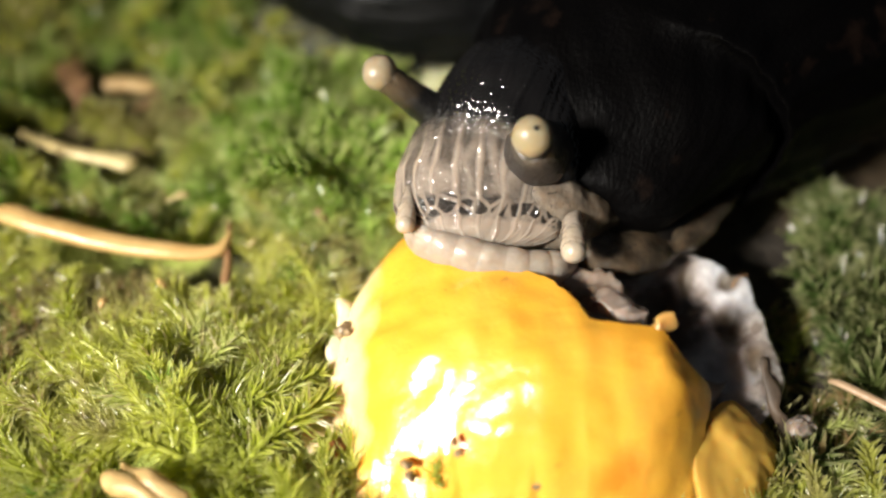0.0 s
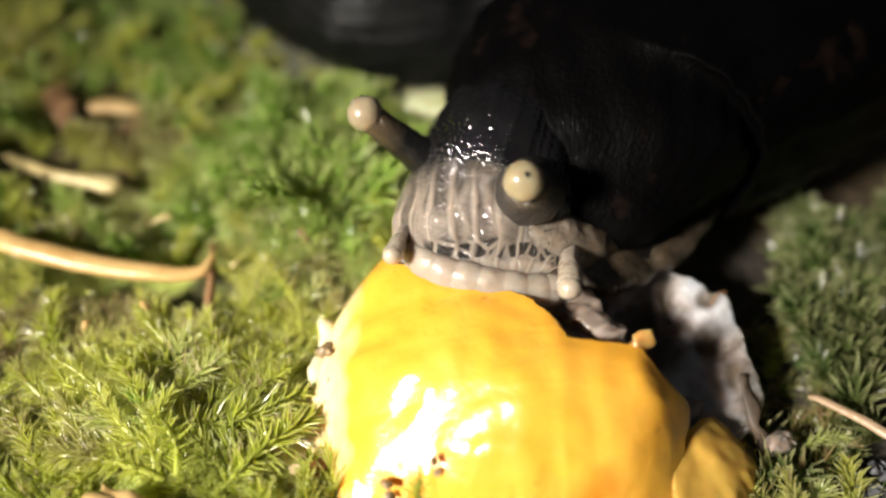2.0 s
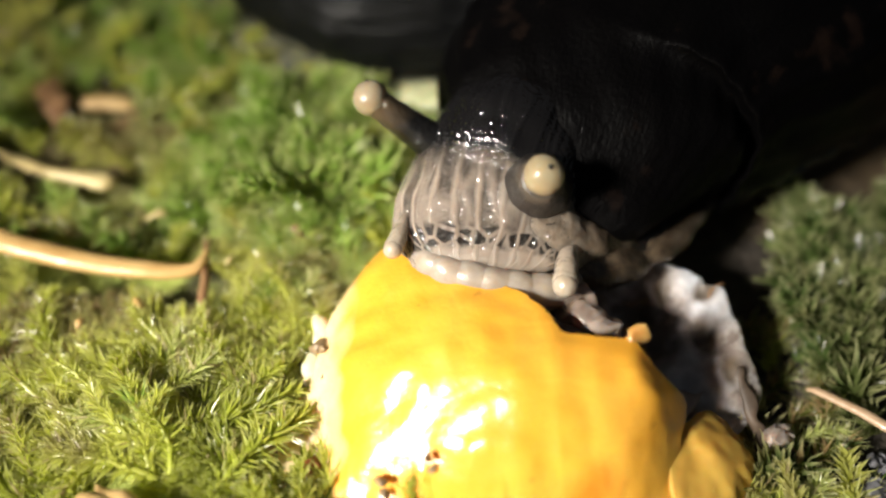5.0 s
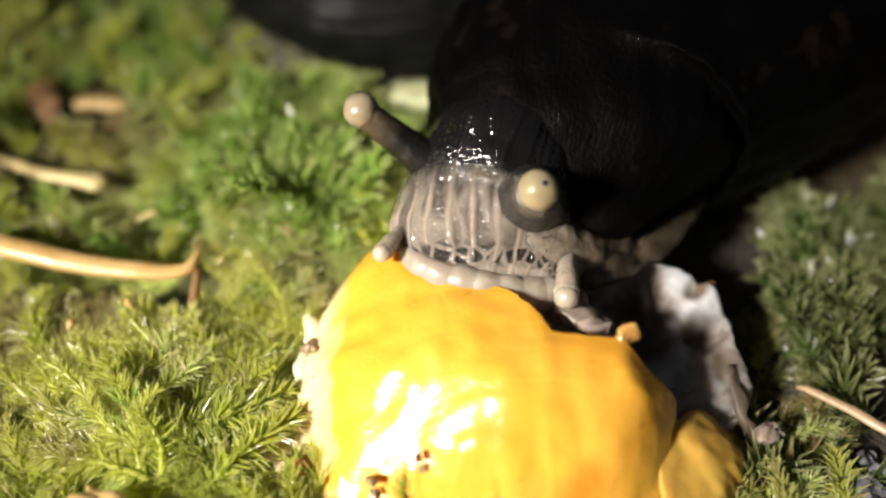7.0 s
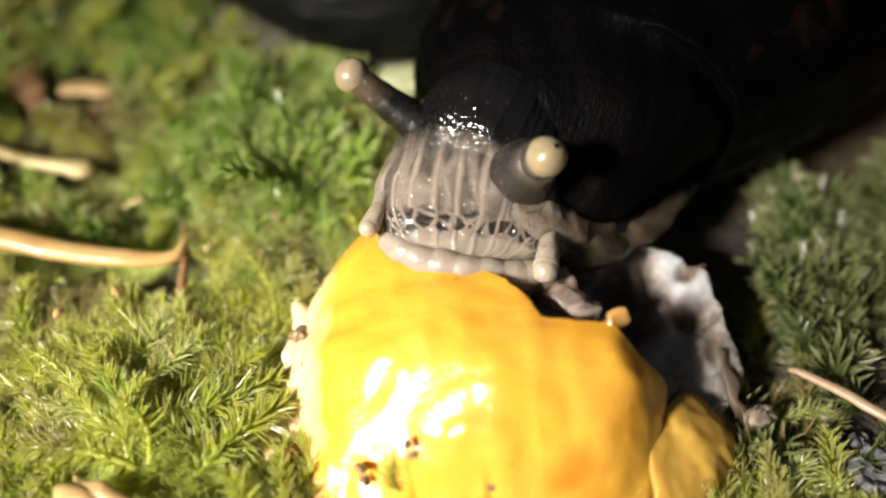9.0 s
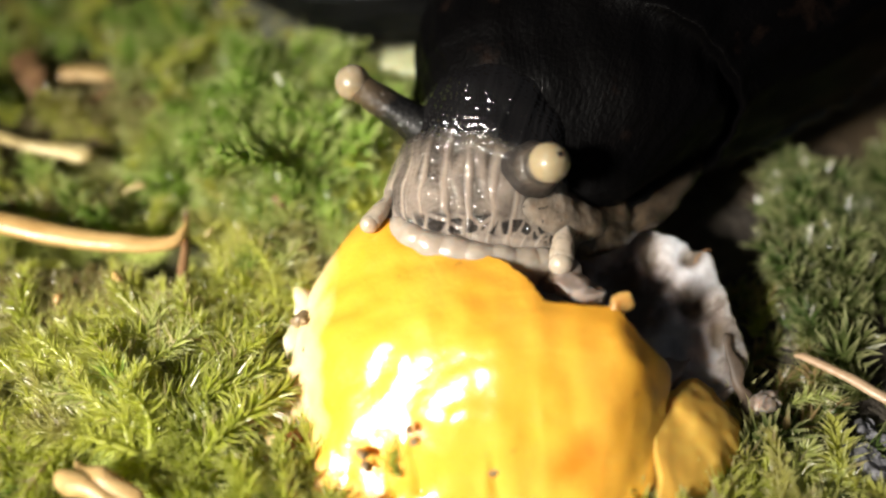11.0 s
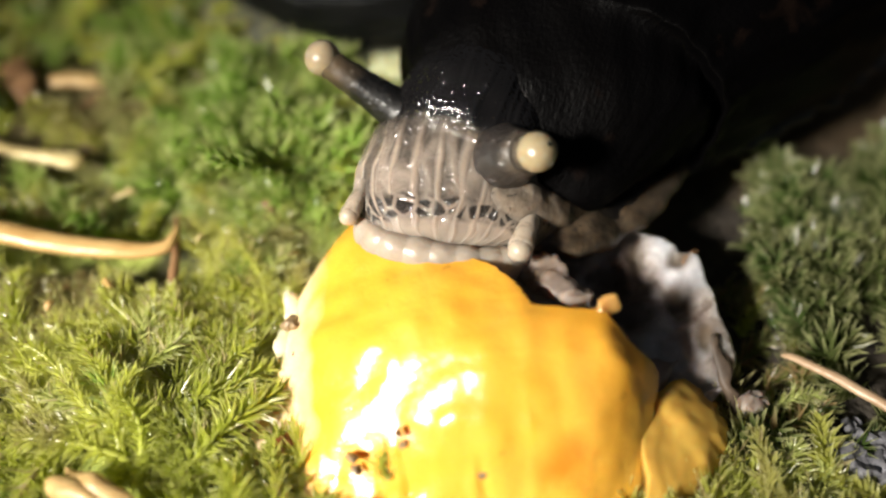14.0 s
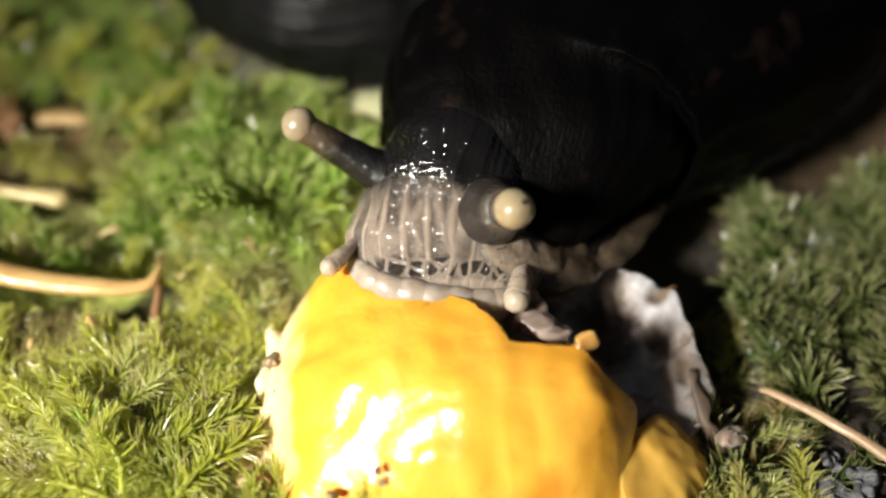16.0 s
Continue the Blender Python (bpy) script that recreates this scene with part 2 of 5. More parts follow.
def torn_material():
    """Dirty white flesh with brown pits and stains."""
    n = Nodes("torn_white_flesh")
    c = n.coords()
    pit = n.node("ShaderNodeAttribute")
    pit.attribute_name = "stain"
    col = n.ramp(n.noise(c, 340.0, 4.0), [(0.40, (0.13, 0.10, 0.085)), (0.48, (0.32, 0.28, 0.265)), (0.56, (0.37, 0.345, 0.35)), (0.68, (0.54, 0.52, 0.54))])
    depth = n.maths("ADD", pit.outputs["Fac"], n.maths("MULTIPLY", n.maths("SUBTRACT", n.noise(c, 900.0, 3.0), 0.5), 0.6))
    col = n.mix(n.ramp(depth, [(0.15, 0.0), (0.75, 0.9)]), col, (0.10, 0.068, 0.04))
    subsurface(n, 0.8, 0.0020, (1.0, 0.8, 0.66))
    return n.set(Base_Color=col, Roughness=0.6, Coat_Weight=0.06, Coat_Roughness=0.15, Normal=n.bump(n.noise(c, 1400.0, 4.0), 0.0002, 0.7))


MOSS = moss_material("green_moss", (0.34, 0.39, 0.055), (0.51, 0.545, 0.09), (0.67, 0.685, 0.18), (0.55, 0.46, 0.24))
MOSS_FRESH = moss_material("fresh_green_moss", (0.195, 0.34, 0.055), (0.32, 0.48, 0.09), (0.50, 0.645, 0.19), (0.50, 0.46, 0.20), 0.04, 0.6)
MOSS_DULL = moss_material("dull_olive_moss", (0.12, 0.15, 0.035), (0.24, 0.25, 0.06), (0.40, 0.37, 0.14), (0.40, 0.28, 0.13), 0.40, 0.35)
# darker copy of the moss: shade right of the slug put into the colour
MOSS_SHADED = moss_material("shaded_green_moss", (0.05, 0.085, 0.02), (0.11, 0.17, 0.045), (0.26, 0.34, 0.12), (0.28, 0.21, 0.10), 0.08, 0.5)
# pale hair tips, whitened further so that sparkle is part of the colour
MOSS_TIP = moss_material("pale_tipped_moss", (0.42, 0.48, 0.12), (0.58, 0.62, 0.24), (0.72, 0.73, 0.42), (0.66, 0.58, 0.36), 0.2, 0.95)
SOIL = soil_material()
SKIN = skin_material()
TAIL = tail_material()
FACE = face_material()
LIP = flesh_material("pale_lip", (0.30, 0.246, 0.20), (0.40, 0.332, 0.272), 1800.0, 0.3, 0.0022)
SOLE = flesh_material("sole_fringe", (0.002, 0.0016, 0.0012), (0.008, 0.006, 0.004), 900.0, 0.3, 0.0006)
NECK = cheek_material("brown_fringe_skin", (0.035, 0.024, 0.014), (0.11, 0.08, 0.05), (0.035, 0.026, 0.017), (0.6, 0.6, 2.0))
SOLE_PALE = flesh_material("pale_sole", (0.05, 0.052, 0.036), (0.14, 0.14, 0.10), 700.0, 0.2, 0.0006)
SOLE_GREY = flesh_material("grey_fold", (0.012, 0.012, 0.013), (0.04, 0.04, 0.042), 900.0, 0.3, 0.0004)
CHEEK = cheek_material("glassy_cheek_skin", (0.155, 0.122, 0.092), (0.315, 0.254, 0.196), (0.075, 0.05, 0.028))
FOLD = flesh_material("pale_fold", (0.30, 0.32, 0.17), (0.46, 0.46, 0.30), 700.0, 0.2, 0.0006)
BULB = flesh_material("eye_bulb", (0.34, 0.275, 0.165), (0.40, 0.33, 0.205), 900.0, 1.0, 0.0006)
BULB_AMBER = flesh_material("amber_eye_bulb", (0.29, 0.23, 0.15), (0.37, 0.305, 0.205), 900.0, 1.0, 0.0008)
PUPIL = flesh_material("pupil", (0.006, 0.004, 0.003), (0.012, 0.008, 0.006), 900.0, 0.6, 0.0001)
STALK = stalk_material("dark_stalk", (0.10, 0.07, 0.04), (0.003, 0.0026, 0.0026), 2.0)
STALK_GREY = stalk_material("grey_stalk", (0.15, 0.12, 0.09), (0.022, 0.018, 0.016), 1.3)
FEELER = stalk_material("pale_feeler", (0.51, 0.425, 0.33), (0.345, 0.288, 0.235), 1.6, 0.15)
FEELER.node_tree.nodes["Principled BSDF"].inputs["Transmission Weight"].default_value = 0.15
FEELER.node_tree.nodes["Principled BSDF"].inputs["Roughness"].default_value = 0.25
FEELER.node_tree.nodes["Principled BSDF"].inputs["Coat Weight"].default_value = 1.0
CAP = cap_material()
WHITE = flesh_material("white_mushroom_flesh", (0.40, 0.34, 0.31), (0.60, 0.55, 0.52), 700.0, 0.2)
GNAWED = flesh_material("gnawed_pink_flesh", (0.16, 0.115, 0.085), (0.46, 0.37, 0.33), 420.0, 0.5)
HOLLOW = flesh_material("brown_hollow_flesh", (0.22, 0.17, 0.14), (0.40, 0.33, 0.29), 500.0, 0.1)
TORN = torn_material()
CREAM = flesh_material("cream_flesh", (0.70, 0.55, 0.30), (0.85, 0.74, 0.50), 800.0, 0.3)
# cap skin again, darkened: the shadow on the rolled margin is in the colour
MARGIN_SHADED = flesh_material("shaded_ochre_margin", (0.38, 0.19, 0.02), (0.62, 0.365, 0.06), 260.0, 0.05)
MARGIN_SHADED.node_tree.nodes["Principled BSDF"].inputs["Roughness"].default_value = 0.75
AMBER = flesh_material("amber_skin_shred", (0.42, 0.20, 0.05), (0.58, 0.32, 0.10), 900.0, 0.7)
NEEDLE = wood_material("tan_needle", (0.42, 0.25, 0.085), (0.56, 0.37, 0.15), 0.32, (500, 500, 500))
NEEDLE_PALE = wood_material("straw_needle", (0.42, 0.31, 0.12), (0.56, 0.46, 0.22), 0.35, (500, 500, 500))
NEEDLE_PINK = wood_material("pinkish_brown_needle", (0.36, 0.23, 0.13), (0.52, 0.37, 0.24), 0.35, (500, 500, 500))
TWIG = wood_material("brown_twig", (0.12, 0.055, 0.022), (0.27, 0.15, 0.07), 0.5, (600, 600, 600))
TWIG_DARK = wood_material("dark_twig", (0.025, 0.017, 0.011), (0.10, 0.07, 0.048), 0.6, (700, 700, 700))
TWIG_DARK.node_tree.nodes["Principled BSDF"].inputs["Coat Weight"].default_value = 0.0
HUSK = wood_material("brown_husk", (0.32, 0.19, 0.065), (0.56, 0.39, 0.17), 0.45, (700, 2600, 700))
RUST = wood_material("rust_leaf", (0.30, 0.10, 0.03), (0.50, 0.22, 0.08), 0.5, (700, 700, 700))
GRIT = wood_material("dark_grit", (0.09, 0.06, 0.03), (0.34, 0.24, 0.13), 0.5, (1500, 1500, 1500))
LICHEN = wood_material("grey_lichen", (0.05, 0.05, 0.055), (0.24, 0.24, 0.27), 0.85, (2200, 2200, 2200))


# ---- building helpers ----
def mesh_from(name, verts, faces, material, uvs=None, smooth=True):
    me = bpy.data.meshes.new(name)
    me.from_pydata([tuple(v) for v in np.asarray(verts) * MM], [], [tuple(f) for f in faces])
    for m in material if isinstance(material, (list, tuple)) else [material]:
        me.materials.append(m)
    if smooth:
        me.shade_smooth()
    if uvs is not None:
        layer = me.uv_layers.new(name="UVMap")
        at = np.empty(len(me.loops), dtype=np.int32)
        me.loops.foreach_get("vertex_index", at)
        layer.data.foreach_set("uv", np.asarray(uvs, dtype=np.float32)[at].ravel())
    me.update()
    return me


def part(name, mesh, parent, label="", at=None):
    ob = new(name, mesh)
    ob.parent = parent
    if at is not None:
        ob.matrix_basis = at
    return tagged(ob, label)


def spline(points, count):
    """Catmull-Rom through the rows of points."""
    p = np.asarray(points, dtype=float)
    p = np.vstack([2 * p[0] - p[1], p, 2 * p[-1] - p[-2]])
    s = np.linspace(0, len(p) - 3 - 1e-6, count)
    k = s.astype(int)
    u = (s - k)[:, None]
    a, b, c, d = p[k], p[k + 1], p[k + 2], p[k + 3]
    return 0.5 * (2 * b + (c - a) * u + (2 * a - 5 * b + 4 * c - d) * u**2 + (3 * b - a - 3 * c + d) * u**3)


def loft(spine, count, around, shape=None, up=(0, 0, 1), square=2.0):
    """A closed tube along spine rows (x, y, z, half width, half height). Gives verts, faces and uvs (round, along)."""
    s = spline(spine, count)
    c, rw, rh = s[:, :3], s[:, 3], s[:, 4]
    tan = np.gradient(c, axis=0)
    tan /= np.linalg.norm(tan, axis=1)[:, None]
    side = np.cross(tan, np.asarray(up, dtype=float))
    side /= np.linalg.norm(side, axis=1)[:, None]
    top = np.cross(side, tan)
    th = np.linspace(0, 2 * np.pi, around, endpoint=False)
    ct = np.sign(np.cos(th)) * np.abs(np.cos(th)) ** (2 / square)
    st = np.sign(np.sin(th)) * np.abs(np.sin(th)) ** (2 / square)
    k = np.ones((count, around)) if shape is None else shape(np.linspace(0, 1, count)[:, None], th[None, :])
    v = c[:, None] + (side[:, None] * (ct[None, :, None] * rw[:, None, None]) + top[:, None] * (st[None, :, None] * rh[:, None, None])) * k[..., None]
    verts = np.vstack([v.reshape(-1, 3), c[:1], c[-1:]])
    n = count * around
    faces = []
    for i in range(count - 1):
        for j in range(around):
            a, b = i * around + j, i * around + (j + 1) % around
            faces.append((a, b, b + around, a + around))
    for j in range(around):
        faces.append((n, (j + 1) % around, j))
        faces.append((n + 1, (count - 1) * around + j, (count - 1) * around + (j + 1) % around))
    uv = np.stack(np.broadcast_arrays(np.abs(th[None, :] / np.pi - 1.0), np.linspace(0, 1, count)[:, None]), -1).reshape(-1, 2)
    uv = np.vstack([uv, [[0.5, 0]], [[0.5, 1]]])
    return verts, faces, uv


def roughen(verts, size, amount, seed=0.0):
    """Push points about by smooth noise; size and amount in millimetres."""
    v = np.array(verts, dtype=float)
    for i, p in enumerate(v):
        q = Vector(p) / size + Vector((seed, seed * 1.7, -seed))
        v[i] += np.array(noise.noise_vector(q)) * amount
    return v


def ball(radius, rings=16, around=24, stretch=(1, 1, 1), at=(0, 0, 0)):
    bm = bmesh.new()
    bmesh.ops.create_uvsphere(bm, u_segments=around, v_segments=rings, radius=radius)
    verts = np.array([v.co[:] for v in bm.verts]) * np.array(stretch) + np.array(at)
    bm.verts.ensure_lookup_table()
    faces = [[v.index for v in f.verts] for f in bm.faces]
    bm.free()
    return verts, faces


def flip_free(me):
    """Make all faces look outwards."""
    bm = bmesh.new()
    bm.from_mesh(me)
    bmesh.ops.recalc_face_normals(bm, faces=bm.faces)
    bm.to_mesh(me)
    bm.free()
    return me


# ---- ground ----
def ground_height(x, y):
    """Millimetres: hummocks of moss, a hollow along the left, a bank in front."""
    h = 1.1 * noise.noise(Vector((x / 9, y / 9, 0.3))) + 0.5 * noise.noise(Vector((x / 3.5, y / 3.5, 4.0)))
    h += 0.9 * noise.noise(Vector((x / 5.5, y / 5.5, 9.0))) * min(1.0, max(0.0, (y - 6) / 6)) * (1.0 if x < 6 else 0.0)
    h -= 1.0 * math.exp(-(((x + 21) / 8) ** 2 + ((y - 8) / 5) ** 2))
    h += 1.2 * math.exp(-(((x + 14) / 5) ** 2 + ((y + 7) / 3.5) ** 2))
    h += 1.1 * math.exp(-(((x + 9) / 5) ** 2 + ((y - 11) / 5) ** 2))
    return h


def build_ground():
    s = np.linspace(-1, 1, 221)
    axis = 70 * s + 30000 * np.sign(s) * np.maximum(np.abs(s) - 0.72, 0) ** 3 / 0.28**3
    verts, faces = [], []
    for y in axis:
        for x in axis:
            fall = math.exp(-((x / 90) ** 2 + (y / 90) ** 2))
            verts.append((x, y, ground_height(x, y) * fall - 0.75))
    k = len(s)
    for i in range(k - 1):
        for j in range(k - 1):
            a = i * k + j
            faces.append((a, a + 1, a + 1 + k, a + k))
    tagged(new("ground", mesh_from("ground", verts, faces, SOIL)), "damp soil under the moss, with glow and slug's shadow in its colour", "ground", kind="structure")


build_ground()


# ---- mushroom ----
CAP_MID, CAP_HALF, CAP_HIGH, CAP_POW = (3.5, -1.5), (6.3, 8.5), 6.2, 2.1
CAP_POLE = (0.0, -5.0)


def cap_z(x, y):
    """Height of the cap over a point of the plan, and how near its margin that is (1 at the margin)."""
    front = min(1.0, max(0.0, (CAP_MID[1] + 1.0 - y) / 5.5))
    front = front * front * (3 - 2 * front)
    half = CAP_HALF[1] + (-0.4 if y < CAP_MID[1] else 1.5)
    wide = CAP_HALF[0] + 2.4 - 2.4 * math.tanh((x - CAP_MID[0]) / 2.5)
    power = CAP_POW - 0.50 * front
    corner = 2.0 + 1.1 * min(1.0, max(0.0, (CAP_MID[1] - y) / 3)) * min(1.0, max(0.0, (CAP_MID[0] - x) / 4))
    r = (abs((x - CAP_MID[0]) / wide) ** corner + abs((y - CAP_MID[1]) / half) ** corner) ** (1 / corner)
    soft = 0.15 * front + 1e-6
    rs = (math.sqrt(r * r + soft) - math.sqrt(soft)) / (math.sqrt(1 + soft) - math.sqrt(soft))
    hump = 1.6 * math.exp(-(((x + 4.2) / 2.4) ** 2 + ((y - 2.6) / 2.6) ** 2)) * max(0.0, 1 - r**5)
    return CAP_HIGH * max(1 - rs**power, 0.0) ** (1 / power) + hump, r


def bite(angle):
    """How far the cap still reaches from its pole, where the slug has eaten it away. Degrees, millimetres."""
    at = ((-40, 13.0), (-20, 9.6), (-10, 8.25), (-3, 8.3), (4.8, 8.64), (6, 8.37), (7.1, 7.72), (9.3, 7.03), (13.7, 6.6), (19, 6.4), (20, 5.9), (23.7, 4.95), (30, 4.2), (35, 3.85), (45, 4.0), (58, 4.3), (71, 4.55), (88, 5.0), (103, 6.0), (107, 6.8), (109.5, 8.4), (112, 10.0), (120, 13.0), (130, 15.0))
    return float(np.interp(angle, [a for a, _ in at], [r for _, r in at]))


def build_mushroom():
    root = tagged(new("mushroom"), "slimy yellow mushroom cap, half eaten, with torn white flesh", "mushroom")
    root.location = (0.0, -0.004, 0.0)
    off = np.array([0.0, -4.0, 0.0])
    around, rings = 360, 80
    verts, margin = [], []
    for j in range(around):
        a = 2 * math.pi * j / around
        ca, sa = math.cos(a), math.sin(a)
        lo, hi = 0.0, 16.0
        for _ in range(30):
            m = (lo + hi) / 2
            lo, hi = (m, hi) if cap_z(CAP_POLE[0] + ca * m, CAP_POLE[1] + sa * m)[1] < 0.998 else (lo, m)
        deg = math.degrees(a)
        deg = deg - 360 if deg > 300 else deg
        nib = 0.12 * noise.noise(Vector((ca * 8, sa * 8, 0))) + 0.06 * noise.noise(Vector((ca * 21, sa * 21, 3)))
        reach = min(lo, bite(deg) + nib)
        eaten = reach < lo - 0.01
        for i in range(rings):
            s = i / (rings - 1)
            s = 1 - (1 - s) ** 1.7
            x, y = CAP_POLE[0] + ca * reach * s, CAP_POLE[1] + sa * reach * s
            z, r = cap_z(x, y)
            q = Vector((x, y, z))
            bumpy = 0.30 * noise.noise(q / 2.6) + 0.12 * noise.noise(q / 1.1 + Vector((7, 0, 0)))
            fold = min(1.0, max(0.0, (-y - 2.5) / 2.5))
            bumpy += fold * (0.85 / (1 + math.exp(-(x + 0.5) / 0.9)) - 0.42)
            low = max(0.0, 1 - z / 2.8)
            out = 1 + 0.20 * low**2 * min(1.0, max(0.0, (-y - 1.0) / 3.0))
            x, y = CAP_MID[0] + (x - CAP_MID[0]) * (1 + (out - 1) * 0.6), CAP_MID[1] + (y - CAP_MID[1]) * out
            bumpy -= 0.25 * max(0.0, noise.noise(Vector((x / 1.1, y / 5.0, 2.0))) - 0.1) * min(1.0, max(0.0, (-y - 5.6) / 1.5))
            for ax, ay, bx, by in ((-2.15, -7.1, -1.7, -8.7), (0.9, -7.9, 1.3, -9.2), (-3.0, -7.6, -2.7, -8.9)):
                k = min(1.0, max(0.0, ((x - ax) * (bx - ax) + (y - ay) * (by - ay)) / ((bx - ax) ** 2 + (by - ay) ** 2)))
                bumpy -= 0.30 * (0.2 + 0.8 * k) * (0.6 + 0.8 * noise.noise(Vector((x * 1.3, y * 1.3, 5)))) * math.exp(-((math.hypot(x - ax - k * (bx - ax), y - ay - k * (by - ay)) / 0.22) ** 2))
            low = max(0.0, 1 - z / 2.6) * (1.6 if x < -4 else 1.0)
            x += low * 0.5 * noise.noise(Vector((x / 1.6, y / 1.6, 9)))
            y += low * 0.5 * noise.noise(Vector((x / 1.6, y / 1.6, 19)))
            verts.append((x, y, z + bumpy * min(1, z / 2) - 0.15))
            margin.append(min(1.0, r**3) * min(1.0, max(0.0, (-x - 5.2 + 0.6 * noise.noise(Vector((x, y, z)))) / 1.2)))
    verts = np.array(verts) - off
    faces = []
    for j in range(around):
        for i in range(rings - 1):
            a, b = j * rings + i, ((j + 1) % around) * rings + i
            faces.append((a, a + 1, b + 1, b) if i else (a, a + 1, b + 1))
    me = mesh_from("cap_skin", verts, faces, CAP)
    tone = me.attributes.new("margin", "FLOAT", "POINT")
    tone.data.foreach_set("value", margin)
    part("cap_skin", flip_free(me), root, "slimy egg-yellow skin")
    # flesh: the same dome, a little inside, closed by an inner wall
    inner = np.array([(x, y, z) for x, y, z in verts])
    centre = np.array([CAP_MID[0], CAP_MID[1], 0]) - off
    last = np.arange(around) * rings + rings - 1
    skin_under = inner + (centre - inner) * 0.012 + np.array([0, 0, -0.03])
    deep = centre + (inner - centre) * 0.80 + np.array([0, 0, -0.45])
    deep = roughen(deep, 1.2, 0.35, 5.0)
    total = np.vstack([skin_under, deep])
    n = len(inner)
    fl = [f for f in faces] + [tuple(i + n for i in reversed(f)) for f in faces]
    for j in range(around):
        a, b = last[j], last[(j + 1) % around]
        fl.append((a, b, b + n, a + n))
    part("flesh", flip_free(mesh_from("flesh", total, fl, WHITE)), root, "white flesh under the skin, gnawed at the edge")

    # far wall of the eaten half: a broad torn bowl of white flesh, from under the bite up to a thin ragged rim
    rim_line = [(4.6, 4.6, 2.2), (6.0, 4.3, 2.7), (7.5, 3.75, 2.9), (9.2, 3.6, 2.9), (10.6, 2.75, 2.8), (11.5, 1.7, 2.7), (11.75, 0.3, 2.5), (11.95, -0.9, 2.2), (12.5, -2.0, 1.6), (12.3, -3.0, 0.9), (11.3, -4.0, 0.4)]
    foot_line = [(2.2, 2.2, 1.2), (3.2, 1.6, 0.9), (4.2, 0.9, 0.5), (5.0, 0.2, 0.2), (5.7, -0.6, 0.0), (6.3, -1.4, 0.0), (6.9, -2.2, 0.0), (7.4, -3.0, 0.0), (7.9, -3.7, 0.0), (8.4, -4.4, 0.0), (8.8, -5.0, 0.0)]
    nu, nw = 110, 64
    rim_at, foot_at = spline(rim_line, nu), spline(foot_line, nu)
    pits = ((10.5, 0.2, 0.62, 1.0, 0.5), (8.75, 2.6, 0.36, 0.75, 0.5), (10.6, 2.3, 0.5, 0.5, 0.25), (7.6, 1.6, 0.9, 0.7, 0.4), (11.3, -1.6, 0.4, 0.6, 0.15))
    front, stain = [], []
    for i in range(nu):
        ragged = 0.30 * noise.noise(Vector((i * 0.11, 0, 1))) + 0.12 * noise.noise(Vector((i * 0.37, 5, 1)))
        for j in range(nw):
            w = j / (nw - 1)
            p = foot_at[i] + (rim_at[i] - foot_at[i]) * (w * (1 + 0.06 * ragged))
            p[2] = foot_at[i][2] + (rim_at[i][2] + ragged - foot_at[i][2]) * w**1.25
            q = Vector(p)
            p[2] += (0.45 * noise.noise(q / 1.7) + 0.22 * noise.noise(q / 0.75)) * min(1, 2.5 * (1 - w) + 0.25)
            brown = 0.0
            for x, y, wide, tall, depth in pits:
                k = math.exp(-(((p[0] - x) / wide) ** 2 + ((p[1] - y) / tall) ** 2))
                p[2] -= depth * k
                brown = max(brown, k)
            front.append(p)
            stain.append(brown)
    front = np.array(front)
    hub = np.array([6.0, -2.2, -3.0])
    out = front - hub
    back = front + out / np.linalg.norm(out, axis=1)[:, None] * np.tile(0.9 - 0.75 * np.linspace(0, 1, nw) ** 3, nu)[:, None] * np.array([1.0, 1.0, -0.6])
    fs = []
    for i in range(nu - 1):
        for j in range(nw - 1):
            a = i * nw + j
            fs.append((a, a + 1, a + 1 + nw, a + nw))
            fs.append((a + nw + nu * nw, a + 1 + nw + nu * nw, a + 1 + nu * nw, a + nu * nw))
    m = nu * nw
    for i in range(nu - 1):
        for a in (i * nw + nw - 1, i * nw):
            fs.append((a, a + m, a + nw + m, a + nw))
    for j in range(nw - 1):
        for a in (j, (nu - 1) * nw + j):
            fs.append((a, a + 1, a + 1 + m, a + m))
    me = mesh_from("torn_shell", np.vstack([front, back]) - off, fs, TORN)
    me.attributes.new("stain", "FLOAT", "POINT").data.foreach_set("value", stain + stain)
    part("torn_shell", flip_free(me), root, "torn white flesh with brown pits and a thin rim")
    rr, aa = np.meshgrid(np.linspace(0, 1, 24), np.linspace(0, 2 * np.pi, 60, endpoint=False))
    x, y = 6.6 + rr * np.cos(aa) * 4.0, -0.6 + rr * np.sin(aa) * 3.8
    floor_top = roughen(np.stack([x, y, 0.1 + 0.9 * rr**2], -1).reshape(-1, 3), 1.6, 0.3, 7.0)
    floor_under = floor_top * (1, 1, 0) + (0, 0, -0.7)
    fs = []
    for i in range(60):
        for j in range(23):
            a, c = i * 24 + j, (i + 1) % 60 * 24 + j
            fs += [(a, a + 1, c + 1, c), (a + 1440, c + 1440, c + 1441, a + 1441)]
        fs.append((i * 24 + 23, i * 24 + 1463, (i + 1) % 60 * 24 + 1463, (i + 1) % 60 * 24 + 23))
    part("hollow", flip_free(mesh_from("hollow", np.vstack([floor_top, floor_under]) - off, fs, HOLLOW)), root, "brownish flesh inside the hollow cap")
